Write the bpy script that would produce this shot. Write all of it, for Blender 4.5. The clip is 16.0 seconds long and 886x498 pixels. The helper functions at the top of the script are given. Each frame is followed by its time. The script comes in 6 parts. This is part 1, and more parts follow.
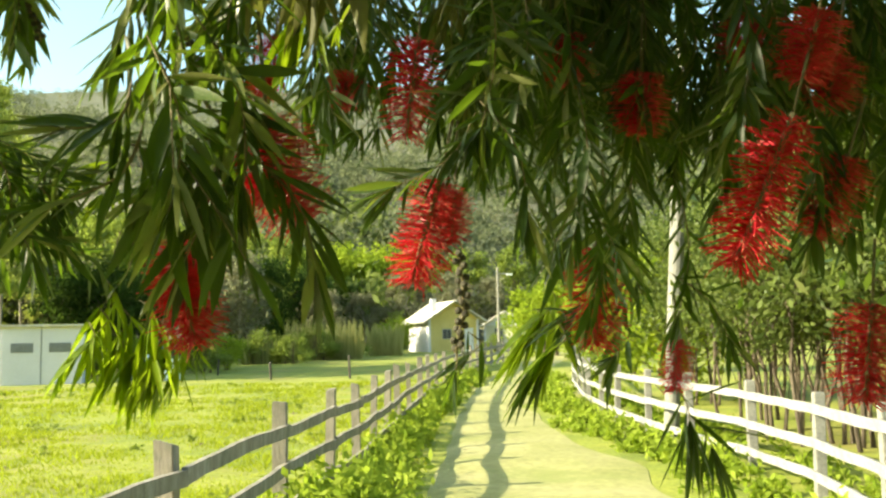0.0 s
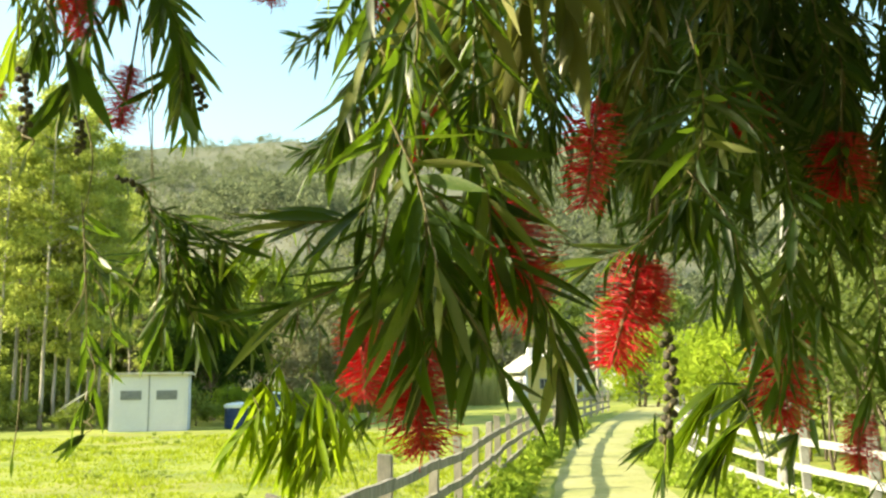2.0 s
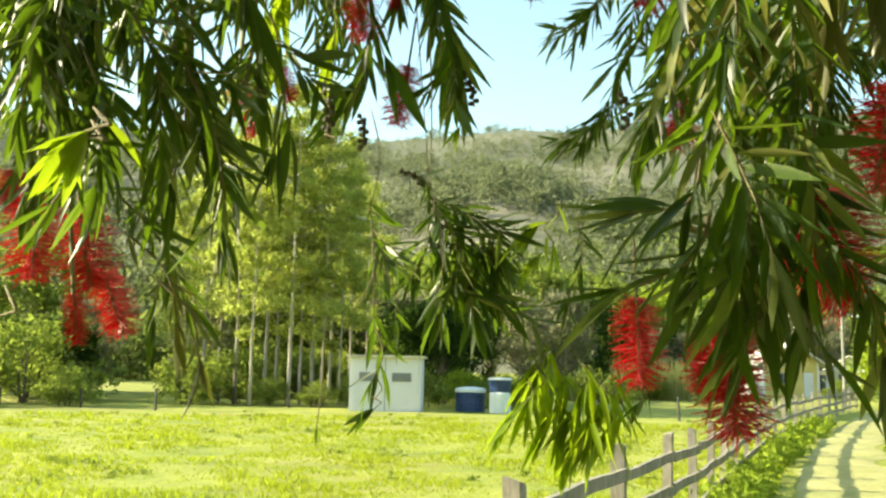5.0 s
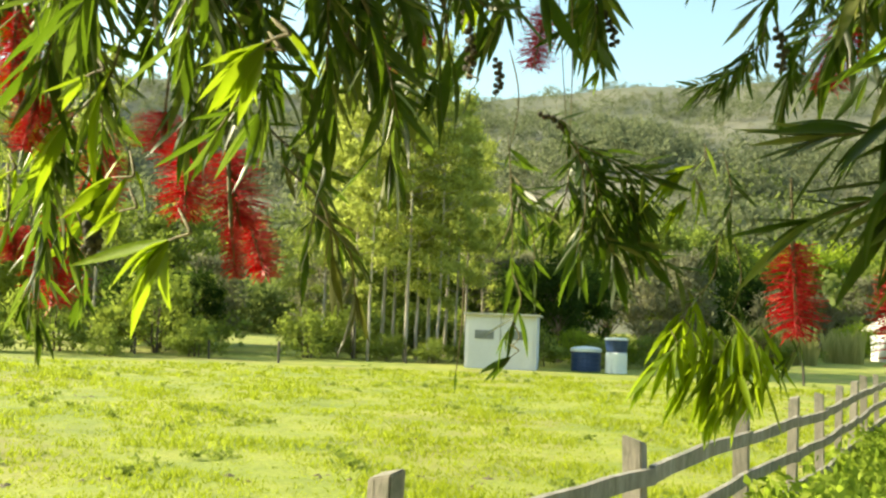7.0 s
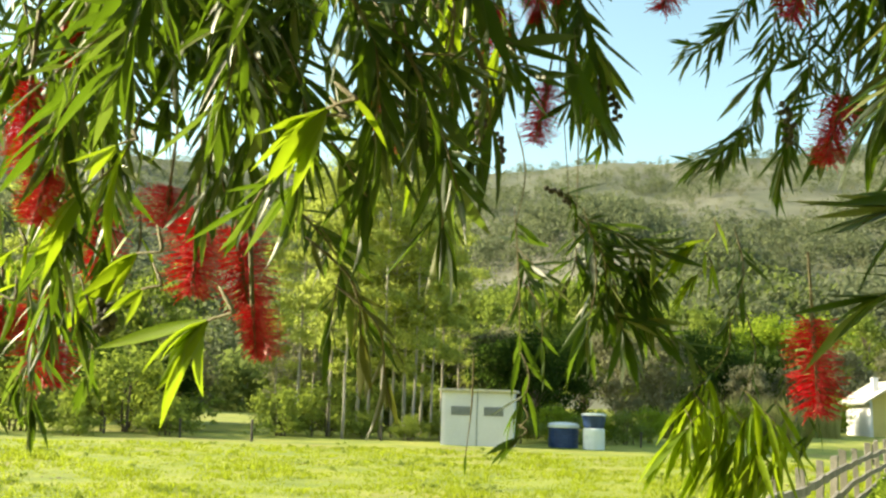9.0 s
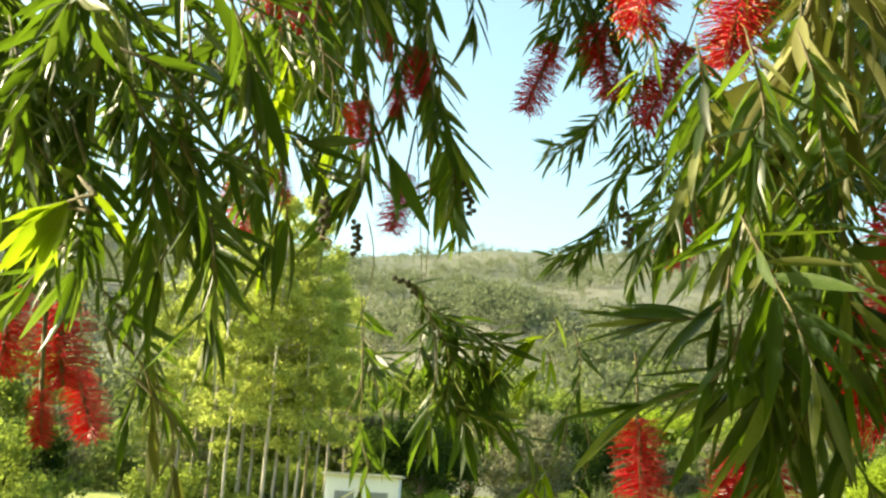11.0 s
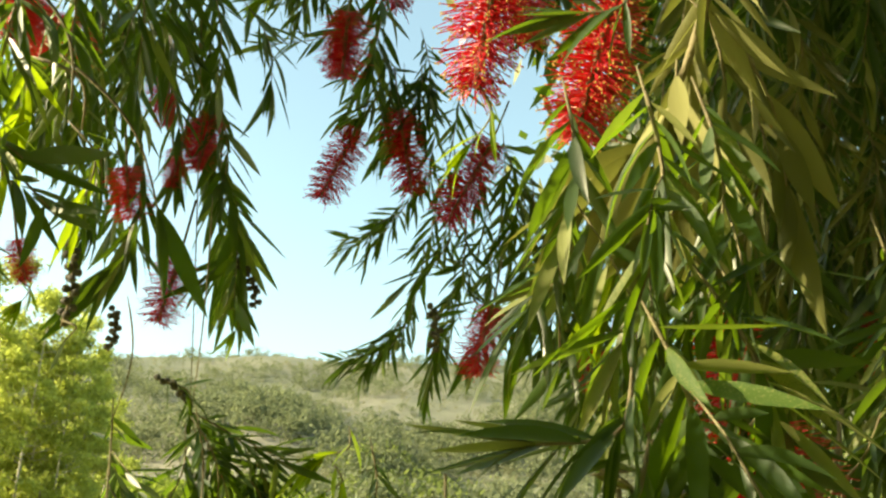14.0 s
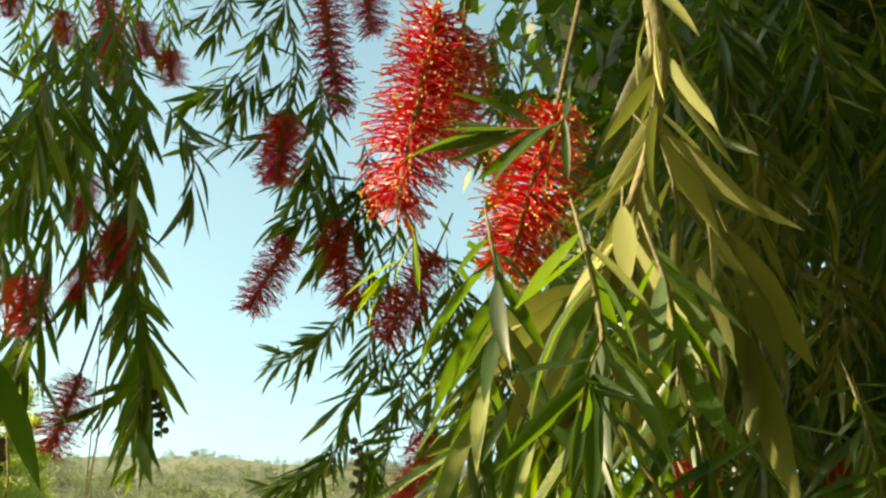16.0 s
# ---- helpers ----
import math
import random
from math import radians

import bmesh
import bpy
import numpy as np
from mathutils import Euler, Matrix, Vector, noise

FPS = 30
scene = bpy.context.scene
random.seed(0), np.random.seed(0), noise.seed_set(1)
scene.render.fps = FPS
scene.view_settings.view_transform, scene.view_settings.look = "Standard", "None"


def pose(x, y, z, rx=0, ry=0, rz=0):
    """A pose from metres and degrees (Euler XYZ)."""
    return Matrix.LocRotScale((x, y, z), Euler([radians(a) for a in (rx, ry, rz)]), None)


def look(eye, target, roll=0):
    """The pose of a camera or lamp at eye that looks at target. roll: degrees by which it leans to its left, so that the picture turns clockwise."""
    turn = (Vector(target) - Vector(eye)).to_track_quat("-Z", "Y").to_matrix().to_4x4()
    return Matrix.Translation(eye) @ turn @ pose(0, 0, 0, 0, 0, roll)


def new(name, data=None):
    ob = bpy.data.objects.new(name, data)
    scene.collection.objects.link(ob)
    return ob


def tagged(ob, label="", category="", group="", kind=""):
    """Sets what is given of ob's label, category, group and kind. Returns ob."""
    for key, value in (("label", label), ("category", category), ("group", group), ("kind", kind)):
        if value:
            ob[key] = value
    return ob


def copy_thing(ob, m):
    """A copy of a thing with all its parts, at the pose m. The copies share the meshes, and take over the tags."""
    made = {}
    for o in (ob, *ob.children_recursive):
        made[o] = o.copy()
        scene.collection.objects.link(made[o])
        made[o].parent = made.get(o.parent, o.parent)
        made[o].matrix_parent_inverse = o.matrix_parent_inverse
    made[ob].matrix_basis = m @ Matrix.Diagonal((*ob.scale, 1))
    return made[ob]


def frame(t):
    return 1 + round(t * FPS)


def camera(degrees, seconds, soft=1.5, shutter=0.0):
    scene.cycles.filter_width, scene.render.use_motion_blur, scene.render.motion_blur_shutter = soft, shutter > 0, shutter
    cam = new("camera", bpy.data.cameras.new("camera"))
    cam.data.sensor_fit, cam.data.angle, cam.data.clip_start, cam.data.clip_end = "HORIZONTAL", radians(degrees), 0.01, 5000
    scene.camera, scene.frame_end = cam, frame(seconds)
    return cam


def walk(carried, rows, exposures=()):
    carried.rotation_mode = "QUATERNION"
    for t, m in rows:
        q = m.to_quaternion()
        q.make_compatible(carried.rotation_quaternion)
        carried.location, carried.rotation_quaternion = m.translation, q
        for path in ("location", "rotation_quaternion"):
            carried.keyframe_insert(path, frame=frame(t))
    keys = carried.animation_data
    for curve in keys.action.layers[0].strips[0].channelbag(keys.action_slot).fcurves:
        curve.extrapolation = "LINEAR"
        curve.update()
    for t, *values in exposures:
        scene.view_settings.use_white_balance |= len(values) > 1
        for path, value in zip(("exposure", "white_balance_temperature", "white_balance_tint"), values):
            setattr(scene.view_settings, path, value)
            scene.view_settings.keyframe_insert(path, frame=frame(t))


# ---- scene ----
cam = camera(50.0, 16.0, 2.45)
PATH = [
    (0, (0.105, 0.053, 1.792), (0.101, 2.044, 1.986), -1.1),
    (0.5, (0.076, 0.047, 1.798), (0.035, 2.034, 2.021), -1.2),
    (1, (0.04, 0.085, 1.815), (-0.045, 2.068, 2.062), -1.2),
    (1.5, (0.053, 0.088, 1.825), (-0.102, 2.063, 2.103), -1.1),
    (2, (0.01, 0.102, 1.828), (-0.191, 2.069, 2.126), -0.7),
    (3, (-0.011, 0.087, 1.832), (-0.363, 2.033, 2.133), -0.0),
    (3.5, (-0.004, 0.05, 1.827), (-0.435, 1.98, 2.128), 0.2),
    (4, (-0.034, 0.061, 1.831), (-0.537, 1.973, 2.128), 0.2),
    (4.5, (-0.036, 0.06, 1.826), (-0.619, 1.952, 2.116), 0.5),
    (5, (-0.037, 0.063, 1.824), (-0.701, 1.93, 2.095), 1.2),
    (7.5, (-0.09, 0.076, 1.805), (-0.998, 1.849, 1.978), 2.0),
    (8, (-0.108, 0.075, 1.802), (-1.018, 1.845, 2.003), 1.8),
    (8.5, (-0.117, 0.079, 1.807), (-1.005, 1.851, 2.073), 1.6),
    (9, (-0.119, 0.085, 1.813), (-0.956, 1.87, 2.149), 1.9),
    (9.5, (-0.113, 0.085, 1.815), (-0.879, 1.89, 2.211), 2.1),
    (10, (-0.08, 0.09, 1.819), (-0.806, 1.9, 2.264), 2.8),
    (12.5, (-0.058, 0.154, 1.826), (-0.491, 2.006, 2.445), 2.8),
    (13, (-0.074, 0.208, 1.837), (-0.44, 2.057, 2.508), 2.8),
    (13.5, (-0.103, 0.228, 1.844), (-0.359, 2.081, 2.551), 1.7),
    (14, (-0.116, 0.245, 1.855), (-0.285, 2.093, 2.6), 1.7),
    (14.5, (-0.116, 0.276, 1.862), (-0.237, 2.107, 2.658), 2.1),
    (15, (-0.111, 0.3, 1.879), (-0.199, 2.106, 2.733), 3.3),
    (15.5, (-0.112, 0.295, 1.886), (-0.173, 2.076, 2.795), 3.0),
    (16, (-0.098, 0.32, 1.914), (-0.174, 2.083, 2.855), 1.8),
]
walk(cam, [(t, look(eye, target, roll)) for t, eye, target, roll in PATH], [(0, 1.5, 7600, -1), (2.5, 1.62, 7600, -1), (5, 1.54, 7600, -1), (8, 1.31, 7600, 0), (10, 1.46, 7700, 0), (12.5, 1.87, 7900, 1), (14.5, 1.53, 8800, 0), (16, 1.5, 9000, -3)])

# ---- light ----
SUN_EL, SUN_AZ = 25.5, 104.0   # degrees above the ground, degrees left of straight ahead
world = bpy.data.worlds.new("world")
scene.world = world
world.use_nodes = True
wn = world.node_tree
sky = wn.nodes.new("ShaderNodeTexSky")
sky.sky_type, sky.sun_disc = "NISHITA", False
sky.sun_elevation, sky.sun_rotation = radians(SUN_EL), radians(-SUN_AZ)
sky.air_density, sky.dust_density, sky.ozone_density = 1.0, 1.6, 0.25
tone = wn.nodes.new("ShaderNodeMix")
tone.data_type, tone.blend_type = "RGBA", "MULTIPLY"
tone.inputs[0].default_value = 1.0
tone.inputs[7].default_value = (0.95, 1.09, 1.06, 1)
wn.links.new(sky.outputs[0], tone.inputs[6])
wn.links.new(tone.outputs[2], wn.nodes["Background"].inputs["Color"])
wn.nodes["Background"].inputs["Strength"].default_value = 0.148
sun_data = bpy.data.lights.new("sun", "SUN")
sun_data.energy, sun_data.angle, sun_data.color = 5.0, radians(0.55), (1.0, 0.93, 0.80)
sun_lamp = new("sun", sun_data)
sun_dir = Vector((-math.sin(radians(SUN_AZ)) * math.cos(radians(SUN_EL)), math.cos(radians(SUN_AZ)) * math.cos(radians(SUN_EL)), math.sin(radians(SUN_EL))))
sun_lamp.matrix_world = look(sun_dir * 50, (0, 0, 0))


# ---- materials ----
def nodes_of(name):
    m = bpy.data.materials.new(name)
    m.use_nodes = True
    return m, m.node_tree.nodes, m.node_tree.links


def ramp(n, l, fac, stops):
    r = n.new("ShaderNodeValToRGB")
    while len(r.color_ramp.elements) < len(stops):
        r.color_ramp.elements.new(0.5)
    for e, (p, c) in zip(r.color_ramp.elements, stops):
        e.position, e.color = p, (*c, 1)
    l.new(fac, r.inputs[0])
    return r.outputs[0]


def noise_out(n, l, scale, detail=4, rough=0.6, vec=None, stretch=None):
    t = n.new("ShaderNodeTexNoise")
    t.inputs["Scale"].default_value, t.inputs["Detail"].default_value, t.inputs["Roughness"].default_value = scale, detail, rough
    src = vec or n.new("ShaderNodeTexCoord").outputs["Object"]
    if stretch:
        mp = n.new("ShaderNodeMapping")
        mp.inputs["Scale"].default_value = stretch
        l.new(src, mp.inputs["Vector"])
        src = mp.outputs[0]
    l.new(src, t.inputs["Vector"])
    return t.outputs[0]


def mixed(n, l, fac, a, b, mode="MIX"):
    m = n.new("ShaderNodeMix")
    m.data_type, m.blend_type = "RGBA", mode
    if isinstance(fac, float):
        m.inputs[0].default_value = fac
    else:
        l.new(fac, m.inputs[0])
    for sock, v in ((m.inputs[6], a), (m.inputs[7], b)):
        if isinstance(v, tuple):
            sock.default_value = (*v, 1)
        else:
            l.new(v, sock)
    return m.outputs[2]


def surface(name, stops, scale=3.0, rough=0.8, fine=40.0, bump=0.3, metal=0.0, stretch=None, stain=None, world_space=False, grain_tone=(0.72, 1.15)):
    """A two-scale procedural surface: colour stops over a broad noise, a finer grain over it, bump from the grain."""
    m, n, l = nodes_of(name)
    b = n["Principled BSDF"]
    vec = n.new("ShaderNodeNewGeometry").outputs["Position"] if world_space else None
    broad = noise_out(n, l, scale, 5, 0.6, vec, stretch)
    grain = noise_out(n, l, fine, 4, 0.7, vec, stretch)
    col = ramp(n, l, broad, stops)
    tone = ramp(n, l, grain, [(0.3, (grain_tone[0],) * 3), (0.7, (grain_tone[1],) * 3)])
    col = mixed(n, l, 1.0, col, tone, "MULTIPLY")
    if stain:
        sfac = ramp(n, l, noise_out(n, l, scale * 0.45, 6, 0.7, vec), [(0.52, (0, 0, 0)), (0.66, (0.8, 0.8, 0.8))])
        col = mixed(n, l, sfac, col, stain)
    l.new(col, b.inputs["Base Color"])
    b.inputs["Roughness"].default_value, b.inputs["Metallic"].default_value = rough, metal
    if bump:
        bp = n.new("ShaderNodeBump")
        bp.inputs["Strength"].default_value, bp.inputs["Distance"].default_value = bump, 0.02
        l.new(grain, bp.inputs["Height"])
        l.new(bp.outputs[0], b.inputs["Normal"])
    return m


def leafy(name, dark, light, through_col, gloss=0.35, trans=0.45, per="island", odd=None):
    """A leaf: diffuse and translucent, with a waxy coat; its hue varies from leaf to leaf, and odd gives a few a pale
    sunlit tone.
    """
    m, n, l = nodes_of(name)
    n.remove(n["Principled BSDF"])
    out = n["Material Output"]
    if per == "island":
        rnd = n.new("ShaderNodeNewGeometry").outputs["Random Per Island"]
    else:
        rnd = n.new("ShaderNodeObjectInfo").outputs["Random"]
    grain = noise_out(n, l, 60 if per == "object" else 1.2, 3)
    mixv = n.new("ShaderNodeMath")
    mixv.operation = "MULTIPLY_ADD"
    l.new(grain, mixv.inputs[0])
    mixv.inputs[1].default_value = 0.5
    l.new(rnd, mixv.inputs[2])
    col = ramp(n, l, mixv.outputs[0], [(0.2, dark), (1.1, light)] if odd is None else [(0.2, dark), (0.8, tuple(0.5 * (u + v) for u, v in zip(dark, light))), (1.02, light), (1.2, odd)])
    dif, tra, glo = n.new("ShaderNodeBsdfDiffuse"), n.new("ShaderNodeBsdfTranslucent"), n.new("ShaderNodeBsdfGlossy")
    l.new(col, dif.inputs[0])
    l.new(mixed(n, l, 0.75, col, through_col), tra.inputs[0])
    glo.inputs["Roughness"].default_value = 0.40
    glo.inputs[0].default_value = (1.0, 0.98, 0.90, 1)
    a, c = n.new("ShaderNodeMixShader"), n.new("ShaderNodeMixShader")
    a.inputs[0].default_value = trans
    l.new(dif.outputs[0], a.inputs[1]), l.new(tra.outputs[0], a.inputs[2])
    fr = n.new("ShaderNodeFresnel")
    fr.inputs[0].default_value = 1.35
    sc = n.new("ShaderNodeMath")
    sc.operation = "MULTIPLY"
    l.new(fr.outputs[0], sc.inputs[0])
    sc.inputs[1].default_value = gloss * 1.5
    cap = n.new("ShaderNodeMath")
    cap.operation = "MINIMUM"
    l.new(sc.outputs[0], cap.inputs[0])
    cap.inputs[1].default_value = 0.065
    l.new(cap.outputs[0], c.inputs[0])
    l.new(a.outputs[0], c.inputs[1]), l.new(glo.outputs[0], c.inputs[2])
    l.new(c.outputs[0], out.inputs[0])
    return m


GRASS = surface("meadow_grass", [(0.28, (0.13, 0.17, 0.016)), (0.45, (0.225, 0.26, 0.026)), (0.58, (0.29, 0.30, 0.038)), (0.72, (0.31, 0.295, 0.065))], 0.45, 0.95, 11.0, 0.8, world_space=True, stain=(0.22, 0.185, 0.05), grain_tone=(0.60, 1.22))
# hill ground greyed in its colour to stand for distance haze
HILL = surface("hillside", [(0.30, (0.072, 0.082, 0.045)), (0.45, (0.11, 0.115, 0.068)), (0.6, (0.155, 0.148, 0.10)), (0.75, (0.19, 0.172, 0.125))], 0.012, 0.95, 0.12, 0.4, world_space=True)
TRACK = surface("sandy_track", [(0.3, (0.26, 0.26, 0.075)), (0.55, (0.36, 0.335, 0.13)), (0.75, (0.44, 0.395, 0.19))], 0.5, 0.95, 9.0, 0.5, world_space=True, stain=(0.20, 0.23, 0.05))
OLD_WOOD = surface("weathered_wood", [(0.3, (0.20, 0.17, 0.13)), (0.55, (0.33, 0.29, 0.24)), (0.75, (0.42, 0.39, 0.34))], 4, 0.9, 30, 0.6, stretch=(1, 1, 0.25), stain=(0.12, 0.13, 0.08))
DARK_WOOD = surface("dark_weathered_stake", [(0.3, (0.05, 0.042, 0.032)), (0.7, (0.11, 0.095, 0.075))], 4, 0.9, 30, 0.5)
WHITE_WOOD = surface("white_painted_wood", [(0.3, (0.25, 0.245, 0.235)), (0.6, (0.37, 0.36, 0.345))], 3, 0.7, 25, 0.3, stain=(0.27, 0.255, 0.21), grain_tone=(0.78, 1.08))
CREAM_WALL = surface("cream_painted_wall", [(0.3, (0.52, 0.48, 0.34)), (0.65, (0.62, 0.58, 0.42))], 0.9, 0.8, 14, 0.1, grain_tone=(0.92, 1.04))
GREY_POLE = surface("grey_pole", [(0.3, (0.20, 0.185, 0.15)), (0.7, (0.30, 0.28, 0.24))], 3, 0.85, 30, 0.3)
WHITE_WALL = surface("white_rendered_wall", [(0.3, (0.64, 0.62, 0.65)), (0.65, (0.71, 0.69, 0.72))], 0.7, 0.8, 14, 0.1, stain=(0.68, 0.68, 0.66), grain_tone=(0.95, 1.03))
YELLOW_WALL = surface("yellow_painted_wall", [(0.3, (0.60, 0.46, 0.15)), (0.65, (0.70, 0.56, 0.22))], 0.9, 0.8, 14, 0.15)
ROOF = surface("pale_roof_tile", [(0.3, (0.50, 0.45, 0.38)), (0.65, (0.68, 0.64, 0.56))], 1.5, 0.8, 12, 0.4, stain=(0.36, 0.32, 0.27))
GREY_LOUVRE = surface("grey_louvre", [(0.3, (0.20, 0.21, 0.22)), (0.7, (0.28, 0.29, 0.30))], 5, 0.6, 40, 0.1)
DARK_GLASS = surface("dark_window_glass", [(0.3, (0.03, 0.035, 0.04)), (0.7, (0.06, 0.07, 0.08))], 2, 0.12, 10, 0.0)
BLUE_TANK = surface("blue_tank_plastic", [(0.3, (0.012, 0.035, 0.11)), (0.7, (0.025, 0.06, 0.17))], 2, 0.45, 20, 0.05)
WHITE_TANK = surface("white_tank_plastic", [(0.3, (0.74, 0.77, 0.78)), (0.7, (0.82, 0.84, 0.84))], 2, 0.5, 20, 0.03, grain_tone=(0.95, 1.03))
CONCRETE = surface("pale_concrete", [(0.3, (0.20, 0.19, 0.165)), (0.7, (0.32, 0.305, 0.27))], 3, 0.85, 30, 0.3)
STEEL = surface("dull_steel", [(0.3, (0.25, 0.25, 0.25)), (0.7, (0.35, 0.35, 0.35))], 8, 0.5, 40, 0.05, metal=0.7)
BARK = surface("brown_bark", [(0.3, (0.07, 0.05, 0.035)), (0.6, (0.15, 0.115, 0.08)), (0.8, (0.22, 0.18, 0.13))], 9, 0.95, 60, 0.9, stretch=(1, 1, 0.3))
PALE_BARK = surface("pale_gum_bark", [(0.3, (0.26, 0.22, 0.17)), (0.6, (0.44, 0.39, 0.32)), (0.8, (0.52, 0.48, 0.41))], 2, 0.9, 12, 0.4, stretch=(1, 1, 0.2))
TWIG = surface("green_brown_twig", [(0.3, (0.10, 0.075, 0.035)), (0.7, (0.24, 0.20, 0.10))], 30, 0.8, 200, 0.3)
CAPSULE = surface("seed_capsule", [(0.3, (0.05, 0.045, 0.03)), (0.7, (0.11, 0.095, 0.06))], 60, 0.8, 300, 0.4)
# odd: pale sun-fleck tone painted on a few leaves at random
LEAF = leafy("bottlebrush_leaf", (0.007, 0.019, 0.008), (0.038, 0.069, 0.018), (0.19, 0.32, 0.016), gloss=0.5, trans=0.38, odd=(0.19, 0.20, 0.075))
# sunlit copy of the leaf: a paler base colour stands for direct sun
LIT_LEAF = leafy("old_bottlebrush_leaf", (0.10, 0.10, 0.03), (0.26, 0.25, 0.10), (0.20, 0.22, 0.03), gloss=0.4, trans=0.3, per="object")
LEAF_ONE = leafy("bottlebrush_leaf_single", (0.010, 0.026, 0.009), (0.052, 0.092, 0.018), (0.24, 0.40, 0.016), gloss=0.5, trans=0.40, per="object", odd=(0.18, 0.18, 0.06))
# young tips, and sunlit sprays whose light is put into this colour
YOUNG_LIT = leafy("young_bottlebrush_leaf", (0.08, 0.15, 0.012), (0.18, 0.26, 0.025), (0.32, 0.45, 0.02), gloss=0.2, trans=0.5, per="object")
RED = leafy("red_stamen", (0.42, 0.008, 0.020), (0.74, 0.034, 0.060), (0.80, 0.04, 0.065), gloss=0.04, trans=0.45)
ANTHER = surface("yellow_anther", [(0.3, (0.38, 0.22, 0.05)), (0.7, (0.60, 0.42, 0.10))], 90, 0.8, 300, 0.0)
ANTHER_DARK = surface("dull_red_anther", [(0.3, (0.30, 0.03, 0.02)), (0.7, (0.50, 0.12, 0.06))], 90, 0.8, 300, 0.0)
GUM_LEAF = leafy("gum_tree_leaf", (0.12, 0.155, 0.045), (0.42, 0.45, 0.13), (0.52, 0.58, 0.12), gloss=0.0, trans=0.5)
SOIL = surface("dry_soil", [(0.3, (0.10, 0.075, 0.04)), (0.7, (0.19, 0.145, 0.085))], 6, 0.95, 40, 0.5)
BUSH_LEAF = leafy("bush_leaf", (0.07, 0.105, 0.025), (0.21, 0.25, 0.07), (0.34, 0.42, 0.06), gloss=0.0)
BRIGHT_LEAF = leafy("bright_shrub_leaf", (0.13, 0.20, 0.02), (0.28, 0.34, 0.045), (0.42, 0.52, 0.05), gloss=0.0)
DARK_LEAF = leafy("dark_tree_leaf", (0.012, 0.026, 0.008), (0.045, 0.07, 0.018), (0.08, 0.14, 0.02), gloss=0.0)
GROVE_LEAF = leafy("grove_leaf", (0.02, 0.04, 0.012), (0.15, 0.185, 0.055), (0.24, 0.31, 0.06), gloss=0.06)
# scrub grey carries the haze of distance in its base colour
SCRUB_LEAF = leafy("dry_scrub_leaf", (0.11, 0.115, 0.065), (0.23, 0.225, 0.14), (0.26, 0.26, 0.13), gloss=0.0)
FOOT_LEAF = leafy("foothill_tree_leaf", (0.045, 0.068, 0.022), (0.15, 0.18, 0.06), (0.24, 0.29, 0.07), gloss=0.0)
# far woods paler and greyer than the foothill ones: haze put into the colour
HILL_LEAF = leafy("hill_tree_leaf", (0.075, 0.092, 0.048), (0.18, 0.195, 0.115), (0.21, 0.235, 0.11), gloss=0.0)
REED = leafy("reed_blade", (0.18, 0.19, 0.06), (0.36, 0.33, 0.14), (0.40, 0.42, 0.12), gloss=0.0)
BLADE = leafy("grass_blade", (0.16, 0.21, 0.016), (0.33, 0.35, 0.04), (0.44, 0.52, 0.045), gloss=0.0)
WEED = leafy("weed_leaf", (0.11, 0.17, 0.02), (0.30, 0.36, 0.06), (0.42, 0.54, 0.05), gloss=0.0)


# ---- mesh tools ----
def mesh_of(name, verts, faces, mats, index=None, smooth=False):
    me = bpy.data.meshes.new(name)
    me.from_pydata([tuple(v) for v in verts], [], faces)
    for m in (mats if isinstance(mats, (list, tuple)) else [mats]):
        me.materials.append(m)
    if index is not None:
        me.polygons.foreach_set("material_index", index)
    if smooth:
        me.polygons.foreach_set("use_smooth", [True] * len(me.polygons))
    me.update()
    return me


def part(name, bm, material, parent, label=""):
    """Links a bmesh as one mesh object under a thing or a part."""
    me = bpy.data.meshes.new(name)
    bm.to_mesh(me)
    bm.free()
    me.materials.append(material)
    ob = new(name, me)
    ob.parent = parent
    return tagged(ob, label)


def thing(name, m, label, category, group="", kind=""):
    ob = new(name)
    ob.matrix_world = m
    ob.empty_display_size = 0.2
    return tagged(ob, label, category, group, kind)


def box(bm, x0, x1, y0, y1, z0, z1, bevel=0.0):
    r = bmesh.ops.create_cube(bm, size=1, matrix=Matrix.LocRotScale(((x0 + x1) / 2, (y0 + y1) / 2, (z0 + z1) / 2), None, (x1 - x0, y1 - y0, z1 - z0)))
    if bevel:
        edges = list({e for v in r["verts"] for e in v.link_edges})
        bmesh.ops.bevel(bm, geom=edges, offset=bevel, segments=2, affect="EDGES")
    return bm


def boxed(*a, **k):
    return box(bmesh.new(), *a, **k)


def turned(profile, seg=20):
    """A bmesh turned round z from (radius, height) pairs."""
    bm = bmesh.new()
    rings = [[bm.verts.new((r * math.cos(2 * math.pi * i / seg), r * math.sin(2 * math.pi * i / seg), z)) for i in range(seg)] for r, z in profile]
    for a, b in zip(rings, rings[1:]):
        for i in range(seg):
            bm.faces.new((a[i], a[(i + 1) % seg], b[(i + 1) % seg], b[i]))
    bm.faces.new(rings[0][::-1])
    bm.faces.new(rings[-1])
    return bm


